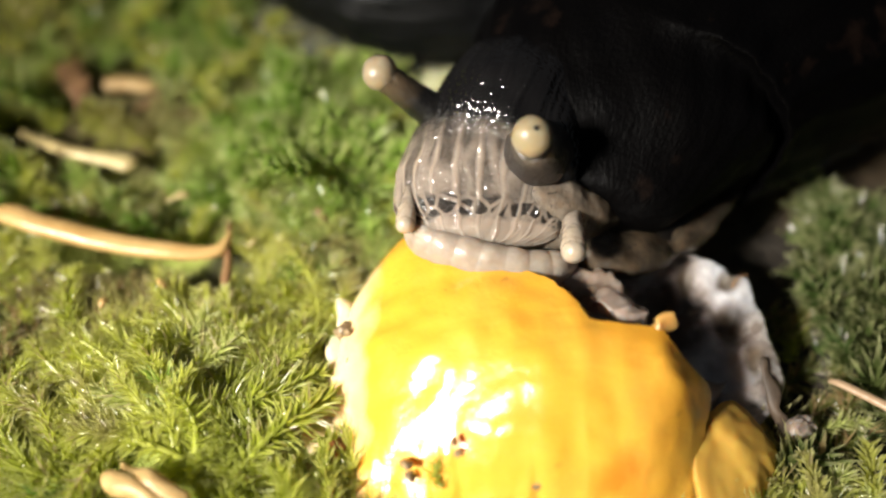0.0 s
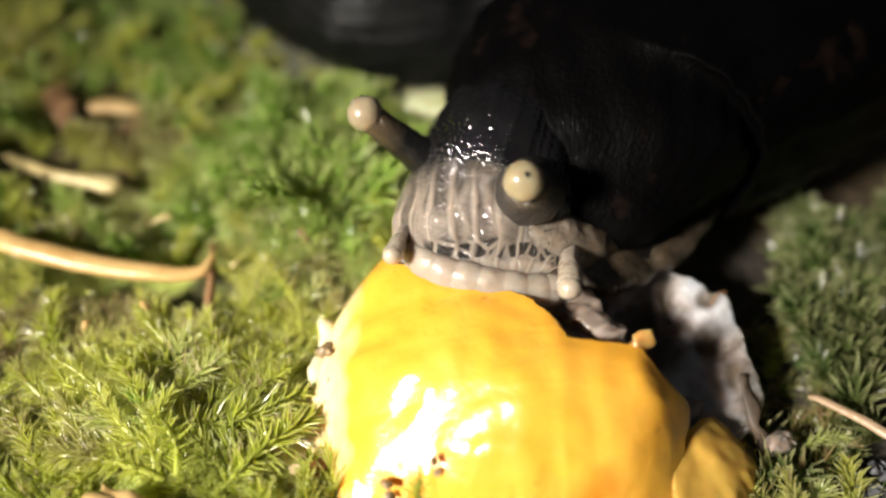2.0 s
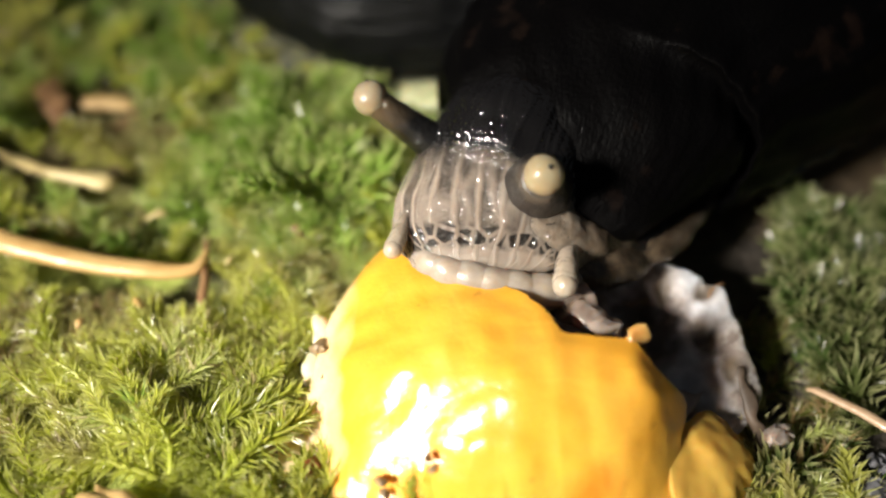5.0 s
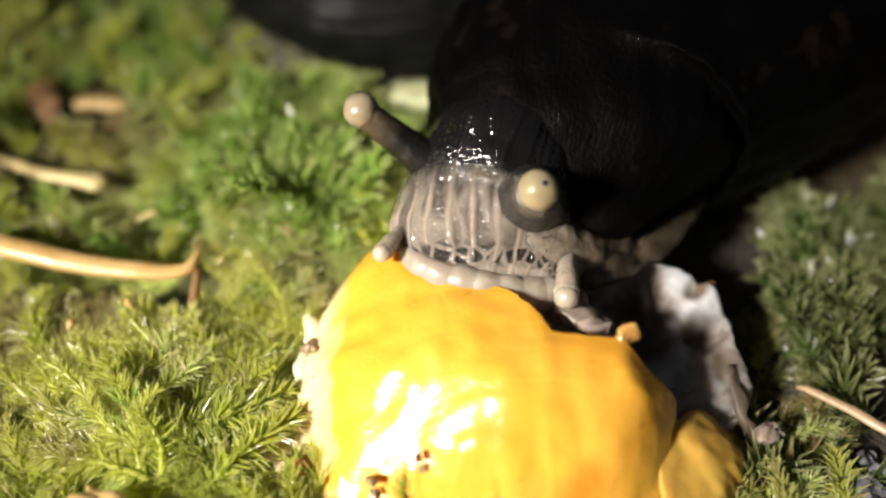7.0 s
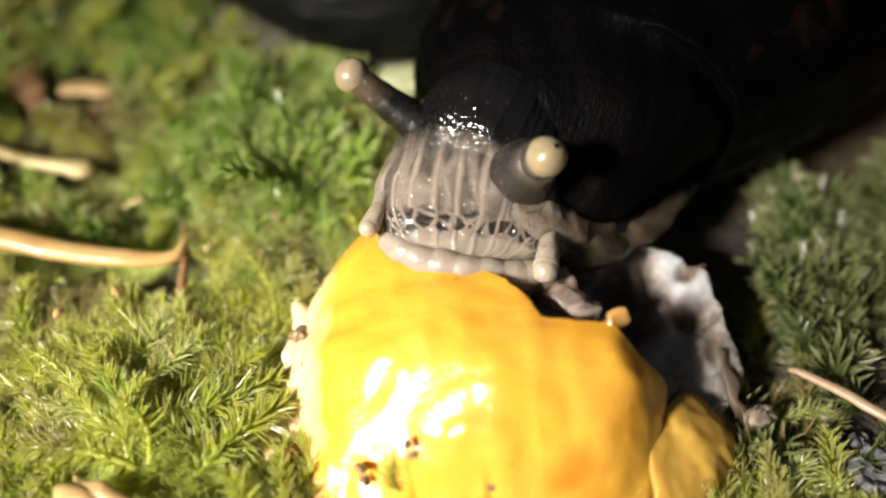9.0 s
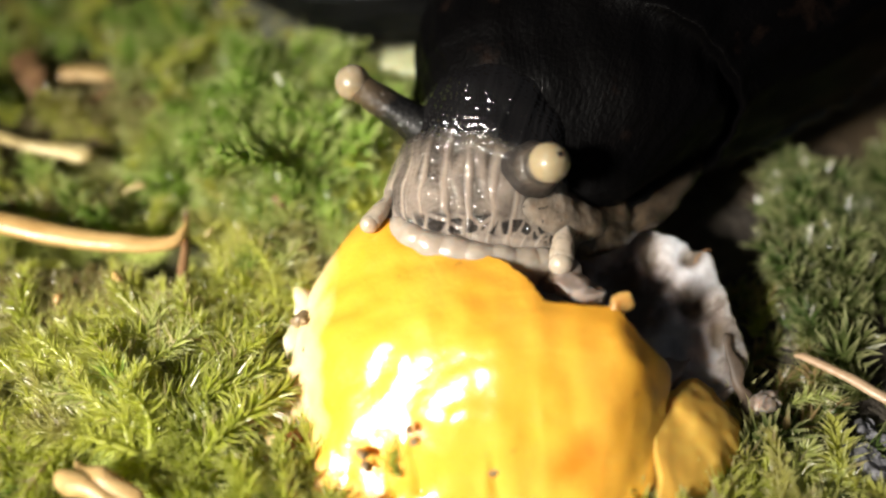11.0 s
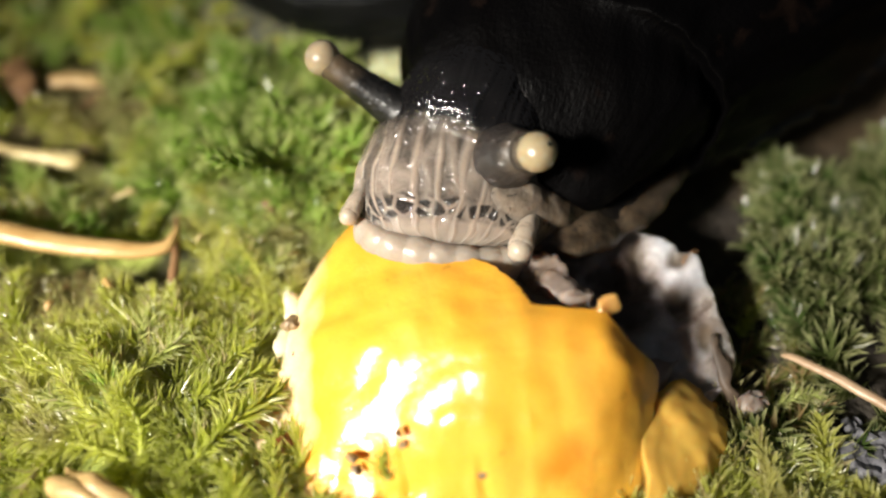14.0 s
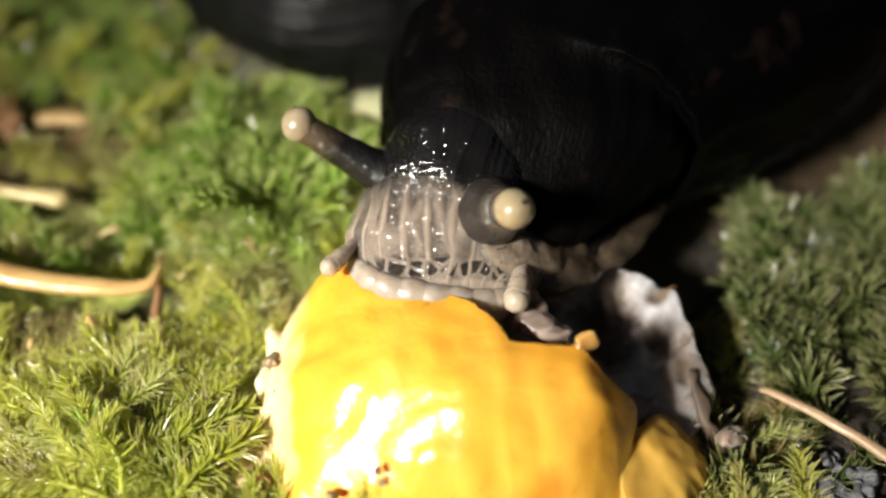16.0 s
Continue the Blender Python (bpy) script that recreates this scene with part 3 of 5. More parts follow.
    # amber shred curling up at the corner of the bite
    v, f, uv = loft([(5.2, -3.15, 5.45, 0.2, 0.2), (5.75, -3.0, 5.5, 0.34, 0.26), (6.1, -2.85, 5.6, 0.5, 0.26), (6.3, -2.7, 5.85, 0.55, 0.18), (6.42, -2.6, 6.15, 0.34, 0.12), (6.48, -2.55, 6.35, 0.06, 0.05)], 18, 16, up=(0, 1, 0))
    part("shred", flip_free(mesh_from("shred", roughen(v, 0.7, 0.12, 1.0) - off, f, AMBER, uv)), root, "amber shred of skin curling up")
    # flared margin with radial folds, and pale lumps along the bleached side
    na, nr = 72, 26
    top = []
    for i in range(na):
        a = math.radians(38 - 128 * i / (na - 1))
        fold = math.sin(3.4 * a + 1.0) + 0.3 * noise.noise(Vector((i * 0.05, 3, 0)))
        for j in range(nr):
            w = j / (nr - 1)
            r = 0.7 + 3.55 * w + 0.35 * noise.noise(Vector((i * 0.23, 0, 7))) * w**5
            z = 2.3 - 2.5 * w**2.3 + 0.35 * fold * w * (1.2 - 0.7 * w)
            top.append((7.65 + r * math.cos(a) * 1.02, -5.3 + r * math.sin(a) * 1.0 - 0.10 * fold * w, z))
    top = roughen(roughen(np.array(top), 1.6, 0.28, 8.0), 0.6, 0.05, 2.0)
    under = top - np.array([0.10, 0, 0.32])
    n = na * nr
    fs = []
    for i in range(na - 1):
        for j in range(nr - 1):
            a = i * nr + j
            fs += [(a, a + 1, a + 1 + nr, a + nr), (a + n, a + nr + n, a + 1 + nr + n, a + 1 + n)]
        for a in (i * nr, i * nr + nr - 1):
            fs.append((a, a + nr, a + nr + n, a + n))
    for j in range(nr - 1):
        for a in (j, (na - 1) * nr + j):
            fs.append((a, a + 1, a + 1 + n, a + n))
    part("rolled_margin", flip_free(mesh_from("rolled_margin", np.vstack([top, under]) - off, fs, MARGIN_SHADED)), root, "ochre margin flaring outwards in folds, its shade put into the colour")
    for i, (x, y, z, w, turn) in enumerate(((-7.3, 0.4, 1.2, 0.5, 0.4), (-7.5, -1.6, 0.8, 0.55, 0.1), (-7.3, -3.6, 0.6, 0.5, -0.3), (-6.5, -5.4, 0.5, 0.55, -0.7), (-5.2, -6.9, 0.5, 0.5, -1.0))):
        c, d = math.cos(turn), math.sin(turn)
        rows = [(x - d * 1.1, y + c * 1.1, z - 0.2, 0.1, 0.1), (x - d * 0.5, y + c * 0.5, z + 0.1, w * 0.8, 0.3), (x + d * 0.2, y - c * 0.2, z + 0.15, w, 0.36), (x + d * 0.9, y - c * 0.9, z, w * 0.6, 0.2), (x + d * 1.4, y - c * 1.4, z - 0.3, 0.1, 0.1)]
        v, f, uv = loft(rows, 22, 14)
        part("margin_flake", flip_free(mesh_from("margin_flake", roughen(roughen(v, 0.9, 0.3, i * 3.1), 0.35, 0.08, i) - off, f, CREAM, uv)), root, "bleached ragged flake of the margin")
    for x, y, r in ((-7.2, -0.9, 0.36), (-6.9, -1.2, 0.2), (-6.9, -2.6, 0.07), (-4.0, -7.6, 0.26), (-3.85, -7.95, 0.2), (1.0, -8.5, 0.22), (-2.05, -7.3, 0.15), (-1.95, -7.6, 0.12)):
        z = cap_z(x, y)[0]
        v, f = ball(r, 8, 12, (1.2, 1.0, 0.8), (x, y, z))
        part("dirt_speck", mesh_from("dirt_speck", roughen(roughen(v, 0.5, 0.3, y), 0.2, 0.12, x) - off, f, GRIT), root, "dark grit stuck to the skin")
    # pale lumps of gnawed flesh below the bite
    v, f, uv = loft([(1.9, 0.8, 3.9, 0.1, 0.1), (2.5, 0.7, 4.2, 0.65, 0.5), (3.4, 0.3, 4.3, 0.8, 0.6), (4.2, -0.5, 4.45, 0.75, 0.6), (4.9, -1.3, 4.6, 0.65, 0.55), (5.5, -2.0, 4.75, 0.5, 0.45), (5.9, -2.5, 4.8, 0.1, 0.1)], 60, 24)
    part("gnawed_flesh", flip_free(mesh_from("gnawed_flesh", roughen(roughen(v, 1.0, 0.5, 3.0), 0.4, 0.2, 1.0) - off, f, GNAWED, uv)), root, "pale lumps of gnawed flesh")
    return root


build_mushroom()


# ---- slug ----
SLUG_AT = Vector((6.0, 14.0, 0.0))
slug = tagged(new("slug"), "black keeled slug with pale face feeding on the mushroom", "slug")
slug.location = SLUG_AT * MM
S0 = np.array(SLUG_AT)


def build_slug_body():
    wrinkle = lambda s, th: 1 + 0.012 * np.sin(26 * th + 5 * np.sin(9 * s)) * np.sin(np.pi * s) + 0.01 * np.sin(40 * s + 3 * th)
    # mantle: a thick hood over the neck
    # hind rows swing to +x: added bulk that shades and blackens that corner
    v, f, uv = loft([(4.4, 3.8, 4.8, 0.3, 0.3), (4.6, 4.4, 5.0, 3.4, 1.8), (4.8, 6.2, 5.6, 5.4, 2.8), (5.1, 8.2, 6.0, 7.1, 4.5), (5.7, 10.5, 5.9, 8.1, 5.9),
                     (7.9, 14.0, 5.8, 9.0, 6.6), (13.2, 19.6, 6.0, 10.4, 7.4), (20.0, 26.0, 5.8, 10.4, 7.4), (25.5, 34.0, 5.2, 8.0, 5.8), (27.0, 40.0, 4.0, 0.5, 0.5)], 120, 96, wrinkle, square=2.35)
    mantle = part("mantle", flip_free(mesh_from("mantle", roughen(v, 3.0, 0.25, 1.0) - S0, f, SKIN, uv)), slug, "glossy black wrinkled mantle")
    # foot: a flatter tube below with a brown fringe
    # its hind rows follow the mantle's added swing to +x
    v, f, uv = loft([(2.2, 3.2, 4.4, 0.4, 0.4), (2.9, 3.9, 4.1, 2.6, 1.2), (4.6, 6.6, 3.3, 5.0, 1.2), (5.6, 10.0, 2.8, 6.6, 1.2), (8.2, 14.5, 2.4, 8.2, 1.3),
                     (13.6, 20.0, 2.2, 9.8, 1.3), (20.0, 26.5, 2.0, 10.0, 1.3), (25.5, 34.5, 2.0, 7.6, 1.2), (27.0, 40.5, 2.0, 0.4, 0.4)], 110, 64,
                    lambda s, th: 1 + 0.02 * np.sin(190 * s) * (np.abs(np.cos(th)) > 0.7))
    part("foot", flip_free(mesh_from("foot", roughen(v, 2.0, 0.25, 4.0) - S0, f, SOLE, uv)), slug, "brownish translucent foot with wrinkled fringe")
    v, f, uv = loft([(2.6, 3.2, 4.2, 0.4, 0.4), (4.0, 2.4, 4.2, 1.25, 1.0), (5.7, 2.8, 3.8, 1.45, 0.95), (7.2, 3.9, 3.4, 1.35, 0.75), (8.8, 5.0, 3.3, 1.1, 0.6), (10.4, 6.6, 3.2, 0.9, 0.5), (12.2, 9.2, 3.2, 0.7, 0.45), (13.8, 12.4, 3.2, 0.5, 0.4), (15.0, 15.6, 3.2, 0.2, 0.2)], 150, 40, lambda s, th: 1 + 0.012 * np.sin(320 * s + 2 * np.sin(3 * th)) * np.clip(np.cos(th) + 0.6, 0, 1))
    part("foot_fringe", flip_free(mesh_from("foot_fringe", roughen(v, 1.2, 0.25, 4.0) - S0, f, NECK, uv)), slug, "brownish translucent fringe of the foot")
    # hind body, curled round behind
    v, f, uv = loft([(6.6, 22.6, 5.0, 0.5, 0.5), (3.6, 22.5, 5.2, 5.2, 4.6), (-1.4, 22.4, 5.3, 5.4, 5.0), (-5.9, 23.0, 5.2, 5.5, 5.0), (-9.9, 26.2, 5.0, 5.4, 4.8), (-13.9, 31.7, 4.6, 5.2, 4.4), (-18.4, 37.2, 4.0, 4.6, 3.6), (-24.4, 43.7, 2.6, 0.3, 0.3)], 110, 80, wrinkle)
    part("tail", flip_free(mesh_from("tail", roughen(v, 2.5, 0.3, 9.0) - S0, f, TAIL, uv)), slug, "dark ribbed hind body curled behind")
    v, f, uv = loft([(5.6, 22.1, 1.8, 0.4, 0.3), (2.6, 22.0, 1.8, 4.4, 0.7), (-1.4, 21.8, 1.7, 5.4, 0.7), (-5.9, 22.6, 1.6, 6.0, 0.6), (-10.0, 25.8, 1.5, 6.1, 0.6), (-14.0, 31.5, 1.4, 5.5, 0.6), (-18.4, 36.9, 1.2, 4.8, 0.5), (-25.4, 44.2, 0.9, 0.3, 0.2)], 90, 40,
                    lambda s, th: 1 + 0.03 * np.sin(210 * s) * (np.abs(np.cos(th)) > 0.6))
    part("tail_sole", flip_free(mesh_from("tail_sole", roughen(v, 1.8, 0.3, 3.0) - S0, f, SOLE_PALE, uv)), slug, "pale greenish sole edge with furrows")
    v, f, uv = loft([(-5.2, 17.6, 1.2, 0.2, 0.2), (-4.5, 17.3, 1.6, 0.8, 0.5), (-3.4, 16.9, 2.0, 1.0, 0.6), (-2.2, 16.6, 2.3, 1.0, 0.6), (-1.2, 16.6, 2.5, 0.4, 0.3)], 60, 24,
                    lambda s, th: 1 + 0.08 * np.sin(60 * s))
    part("sole_fold", flip_free(mesh_from("sole_fold", roughen(v, 1.0, 0.2, 3.0) - S0, f, FOLD, uv)), slug, "pale greenish fold of the sole")
    v, f, uv = loft([(1.0, 17.0, 4.0, 0.15, 0.15), (0.4, 17.4, 4.8, 0.3, 0.22), (-0.4, 18.0, 5.6, 0.32, 0.22), (-1.4, 18.6, 6.5, 0.26, 0.2), (-2.6, 19.4, 7.4, 0.12, 0.1)], 40, 14, up=(0, 1, 0))
    part("seam_fold", flip_free(mesh_from("seam_fold", roughen(v, 0.8, 0.18, 2.0) - S0, f, SOLE_GREY, uv)), slug, "thin grey fold of skin between mantle and hind body")
    return mantle


HEAD_PIVOT = np.array([-0.5, 2.0, 5.0])


def build_head():
    ridges = lambda s, th: 1 + 0.007 * np.sin(27 * th) * np.clip((s - 0.35) * 3, 0, 1) + 0.012 * np.sin(11 * th + 20 * s)
    v, f, uv = loft([(2.6, 12.0, 4.8, 0.4, 0.4), (2.2, 11.0, 5.0, 3.4, 2.4), (1.5, 9.0, 6.1, 3.9, 3.9), (0.8, 7.0, 6.3, 3.9, 3.8), (0.05, 5.3, 5.95, 4.15, 2.68),
                     (-0.2, 3.8, 5.8, 4.15, 2.15), (-0.35, 2.5, 5.7, 3.9, 1.55), (-0.4, 1.6, 5.6, 3.3, 1.2), (-0.4, 1.1, 5.5, 2.6, 0.9), (-0.4, 0.8, 5.4, 0.4, 0.3)], 120, 120, ridges)
    head = part("head", flip_free(mesh_from("head", roughen(v, 1.5, 0.16, 6.0) - HEAD_PIVOT, f, FACE, uv)), slug, "grey translucent face with pale netted ridges")
    # cheek: the face runs on under the forward tentacle into the neck
    v, f, uv = loft([(0.4, 4.4, 5.2, 0.4, 0.4), (1.7, 3.5, 5.4, 1.9, 1.85), (2.8, 3.2, 5.2, 1.8, 1.9), (3.8, 3.4, 4.9, 1.6, 1.65), (4.9, 3.9, 4.5, 1.4, 1.3), (6.1, 4.8, 4.15, 1.15, 1.0), (7.4, 6.2, 3.9, 0.3, 0.3)], 90, 64, lambda s, th: 1 + 0.02 * np.sin(9 * th + 14 * s))
    part("cheek", flip_free(mesh_from("cheek", roughen(roughen(v, 1.2, 0.16, 8.0), 0.5, 0.05, 3.0) - HEAD_PIVOT, f, CHEEK, uv)), head, "pale translucent skin speckled with dark pigment")
    lip_line = [(-3.5, 3.0, 5.35, 0.3, 0.4), (-3.25, 2.1, 5.45, 0.62, 0.85), (-2.55, 1.3, 5.55, 0.72, 1.0), (-1.2, 0.72, 5.55, 0.78, 1.05), (0.2, 0.42, 5.4, 0.78, 1.05), (1.6, 0.42, 5.15, 0.78, 1.02), (2.9, 0.75, 4.9, 0.70, 0.9), (3.8, 1.6, 4.7, 0.3, 0.4)]
    lobes = lambda s, th: 0.95 + 0.07 * np.abs(np.sin(10 * np.pi * s)) ** 0.7
    v, f, uv = loft(lip_line, 150, 28, lobes)
    lip = part("lip", flip_free(mesh_from("lip", roughen(v, 1.0, 0.08, 2.0) - HEAD_PIVOT, f, LIP, uv)), slug, "pale scalloped lip")
    return head, lip


def build_stalk(name, length, thick, bulb, material, bulb_material, label, pupil=None, flare=1.9):
    """A tentacle whose origin is the middle of its tip; it runs down its own z axis."""
    rows = [(0, 0, -length - 1.2, thick * flare, thick * flare), (0, 0, -length, thick * (0.5 + flare * 0.5), thick * (0.5 + flare * 0.5)), (0, 0, -length * 0.6, thick * (0.8 + flare * 0.17), thick * (0.8 + flare * 0.17)), (0, 0, -bulb * 1.2, thick * 0.97, thick * 0.97),
            (0, 0, -bulb * 0.3, thick * 0.96, thick * 0.96), (0, 0, 0, bulb * 0.5, bulb * 0.5)]
    v, f, uv = loft(rows, 40, 28, lambda s, th: 1 + 0.015 * np.sin(7 * th + 9 * s), up=(0, 1, 0))
    stalk = part(name, flip_free(mesh_from(name, roughen(v, 0.6, 0.05, length), f, material, uv)), slug, label)
    v, f = ball(bulb, 24, 32)
    me = mesh_from("eye_bulb", roughen(v, 0.9, 0.05, 2.0), f, bulb_material)
    b = part("eye_bulb" if pupil else "tip", me, stalk, "cream glossy bulb at the tip" if pupil else "rounded translucent tip")
    if pupil:
        d = Vector(pupil).normalized()
        v, f = ball(bulb * 0.17, 10, 14, at=d * bulb * 0.9)
        part("pupil", mesh_from("pupil", v, f, PUPIL), b, "small black eye spot")
    return stalk


def stalk_pose(*n):
    """The pose, in the slug's space, of a tentacle from its root to its tip, in millimetres."""
    root, tip = Vector(n[:3]), Vector(n[3:])
    return Matrix.Translation((tip - SLUG_AT) * MM) @ (tip - root).to_track_quat("Z", "Y").to_matrix().to_4x4()


def head_pose(x, y, z, rx, ry, rz):
    p = (Vector((x, y, z)) - SLUG_AT) * MM
    return pose(p.x, p.y, p.z, rx, ry, rz)


mantle = build_slug_body()
head, lip = build_head()


def local_dir(root, tip, d):
    return (Vector(tip) - Vector(root)).to_track_quat("Z", "Y").inverted() @ Vector(d)


left_eye = build_stalk("upper_tentacle", 4.0, 0.70, 0.82, STALK, BULB_AMBER, "dark upper tentacle stretched sideways", local_dir((-3, 6.03, 7.69), (-5.71, 6.88, 9.36), (-0.2, 0.65, 0.7)))
right_eye = build_stalk("upper_tentacle", 1.4, 0.74, 0.86, STALK_GREY, BULB, "short upper tentacle pointing forwards", local_dir((0, 0, 0), (0.3, -0.9, 1.6), (0.30, -0.20, 0.93)), flare=2.1)
left_feeler = build_stalk("lower_feeler", 1.4, 0.42, 0.41, FEELER, FEELER, "pale translucent lower feeler", flare=0.5)
right_feeler = build_stalk("lower_feeler", 1.4, 0.55, 0.52, FEELER, FEELER, "pale translucent lower feeler", flare=0.8)


# ---- needles, twigs and litter ----
def strip(name, rows, material, label, category, count=40, around=14, up=(0, 0, 1), rough=0.08):
    v, f, uv = loft(rows, count, around, up=up)
    mid = np.array(rows)[:, :3].mean(0)
    ob = tagged(new(name, flip_free(mesh_from(name, roughen(v, 1.5, rough, rows[0][0]) - mid, f, material, uv))), label, category)
    ob.location = mid * MM
    return ob


lifted = lambda rows: [(x + 0.34, y - 0.57, z + 0.66, w, h) for x, y, z, w, h in rows]
strip("conifer_needle", lifted([(-26.2, 6.95, 0.4, 0.12, 0.12), (-25.8, 6.83, 0.45, 0.5, 0.34), (-25.0, 6.59, 0.5, 0.66, 0.42), (-23.4, 6.0, 0.5, 0.66, 0.44), (-21.2, 5.41, 0.45, 0.62, 0.42), (-18.2, 4.9, 0.4, 0.55, 0.38), (-15.6, 4.66, 0.4, 0.46, 0.34), (-14.4, 4.95, 0.4, 0.34, 0.28), (-14.0, 5.6, 0.5, 0.2, 0.2), (-13.95, 6.1, 0.55, 0.1, 0.1)]), NEEDLE, "curved tan conifer needle lying on moss", "needle", 60)
strip("conifer_needle", [(-27.2, 13.3, 0.2, 0.12, 0.1), (-26.6, 12.95, 0.2, 0.28, 0.2), (-25.4, 12.4, 0.25, 0.34, 0.24), (-24.0, 11.78, 0.25, 0.38, 0.26), (-21.7, 11.36, 0.25, 0.46, 0.3), (-20.5, 11.06, 0.25, 0.62, 0.32), (-20.0, 11.0, 0.2, 0.3, 0.2)], NEEDLE_PALE, "small straw-coloured needle on moss", "needle")
strip("twig", lifted([(-14.3, 6.9, 0.2, 0.12, 0.12), (-14.05, 5.6, 0.15, 0.2, 0.2), (-13.85, 4.4, 0.2, 0.24, 0.22), (-13.55, 2.1, 0.1, 0.28, 0.26)]), TWIG, "thin brown twig standing in moss", "twig")
strip("conifer_needle", [(15.0, -1.7, 0.5, 0.06, 0.06), (15.5, -2.1, 0.8, 0.20, 0.16), (17.2, -3.7, 1.3, 0.24, 0.2), (19.4, -5.8, 1.5, 0.26, 0.22), (22.5, -8.6, 1.3, 0.22, 0.18), (24.5, -10.4, 1.0, 0.1, 0.1)], NEEDLE_PINK, "thin brown dry needle beside the mushroom", "needle")
strip("conifer_needle", [(-22.3, 14.0, 0.0, 0.12, 0.1), (-21.4, 14.8, 0.2, 0.32, 0.22), (-20.3, 16.1, 0.3, 0.4, 0.25), (-18.6, 17.5, 0.2, 0.34, 0.22), (-17.6, 18.6, 0.0, 0.12, 0.1)], TWIG, "brown needle sunk in moss", "needle")
strip("conifer_needle", [(-24.0, 17.7, 0.0, 0.2, 0.2), (-23.4, 17.8, 0.2, 0.5, 0.32), (-22.1, 17.9, 0.2, 0.55, 0.36), (-20.9, 17.75, 0.2, 0.5, 0.3), (-20.3, 17.7, 0.1, 0.15, 0.15)], HUSK, "pale broken needle in moss", "needle")
strip("seed_husk", [(-16.10, -8.20, 1.50, 0.09, 0.08), (-15.60, -8.55, 1.90, 0.45, 0.32), (-14.70, -9.00, 2.10, 0.56, 0.40), (-13.60, -9.65, 2.00, 0.46, 0.34), (-12.80, -10.10, 1.60, 0.09, 0.08)], HUSK, "split brown seed husk on moss", "husk", rough=0.32)
strip("seed_husk", [(-15.50, -7.80, 1.50, 0.09, 0.08), (-14.90, -8.25, 2.00, 0.45, 0.32), (-14.00, -8.70, 2.20, 0.56, 0.40), (-13.00, -9.30, 2.00, 0.46, 0.34), (-12.20, -9.75, 1.60, 0.09, 0.08)], HUSK, "split brown seed husk on moss", "husk", rough=0.32)
strip("dry_leaf", [(-26.9, 20.0, 0.4, 0.2, 0.1), (-26.0, 18.9, 0.7, 0.8, 0.2), (-24.9, 17.0, 0.7, 0.8, 0.2), (-24.1, 15.2, 0.5, 0.3, 0.1)], TWIG, "rust-brown scrap of leaf in moss", "leaf", rough=0.3)
strip("dry_leaf", [(-8.2, -7.1, 0.3, 0.1, 0.05), (-7.5, -6.6, 0.7, 0.55, 0.12), (-6.9, -6.2, 1.0, 0.5, 0.12), (-6.4, -5.9, 1.1, 0.1, 0.05)], RUST, "reddish scrap of leaf under the cap", "leaf", rough=0.5)
strip("soil_crumb", [(-10.2, -5.2, -0.9, 0.2, 0.2), (-9.5, -4.9, -0.4, 0.6, 0.45), (-8.9, -4.6, -0.3, 0.6, 0.45), (-8.3, -4.3, -0.6, 0.2, 0.2)], HUSK, "brown crumb of litter in a gap of moss", "litter", rough=0.3)
strip("twig", [(12.7, -4.6, -0.4, 0.3, 0.24), (12.45, -4.0, 0.2, 0.34, 0.26), (12.0, -3.4, 0.75, 0.2, 0.18), (12.0, -2.9, 1.15, 0.24, 0.2), (11.65, -2.4, 1.5, 0.15, 0.14), (11.6, -2.1, 1.75, 0.2, 0.18), (11.5, -2.0, 1.85, 0.06, 0.06)], TWIG_DARK, "dark brown stub leaning on the white flesh", "twig", 40, 14, rough=0.6)
for x, y, z, r, s in ((17.6, -6.7, -0.3, 0.7, 4.0), (18.6, -5.9, -0.3, 0.6, 7.0), (16.6, -6.0, -0.4, 0.5, 9.0), (18.9, -7.4, -0.3, 0.7, 3.0), (17.8, -5.0, -0.4, 0.45, 5.5)):
    v, f = ball(r, 20, 28, (1.3, 1.0, 0.5))
    ob = tagged(new("lichen", mesh_from("lichen", roughen(roughen(v, 0.9, 0.55, s), 0.3, 0.3, s), f, LICHEN)), "grey crusty lichen crumb on the ground", "lichen", "lichen crumbs")
    ob.location = (x * MM, y * MM, z * MM)


for x, y, z, r, sd, mat, label in ((13.1, -4.2, 0.5, 0.34, 2.0, HOLLOW, "pale crumb of mushroom flesh on the moss"), (10.9, 2.45, 2.5, 0.32, 6.0, TWIG, "brown crumb on the rim of torn flesh")):
    v, f = ball(r, 14, 20, (1.25, 0.9, 0.8))
    ob = tagged(new("crumb", mesh_from("crumb", roughen(roughen(v, 0.8, 0.9, sd), 0.25, 0.25, sd), f, mat)), label, "crumb")
    ob.location = (x * MM, y * MM, z * MM)


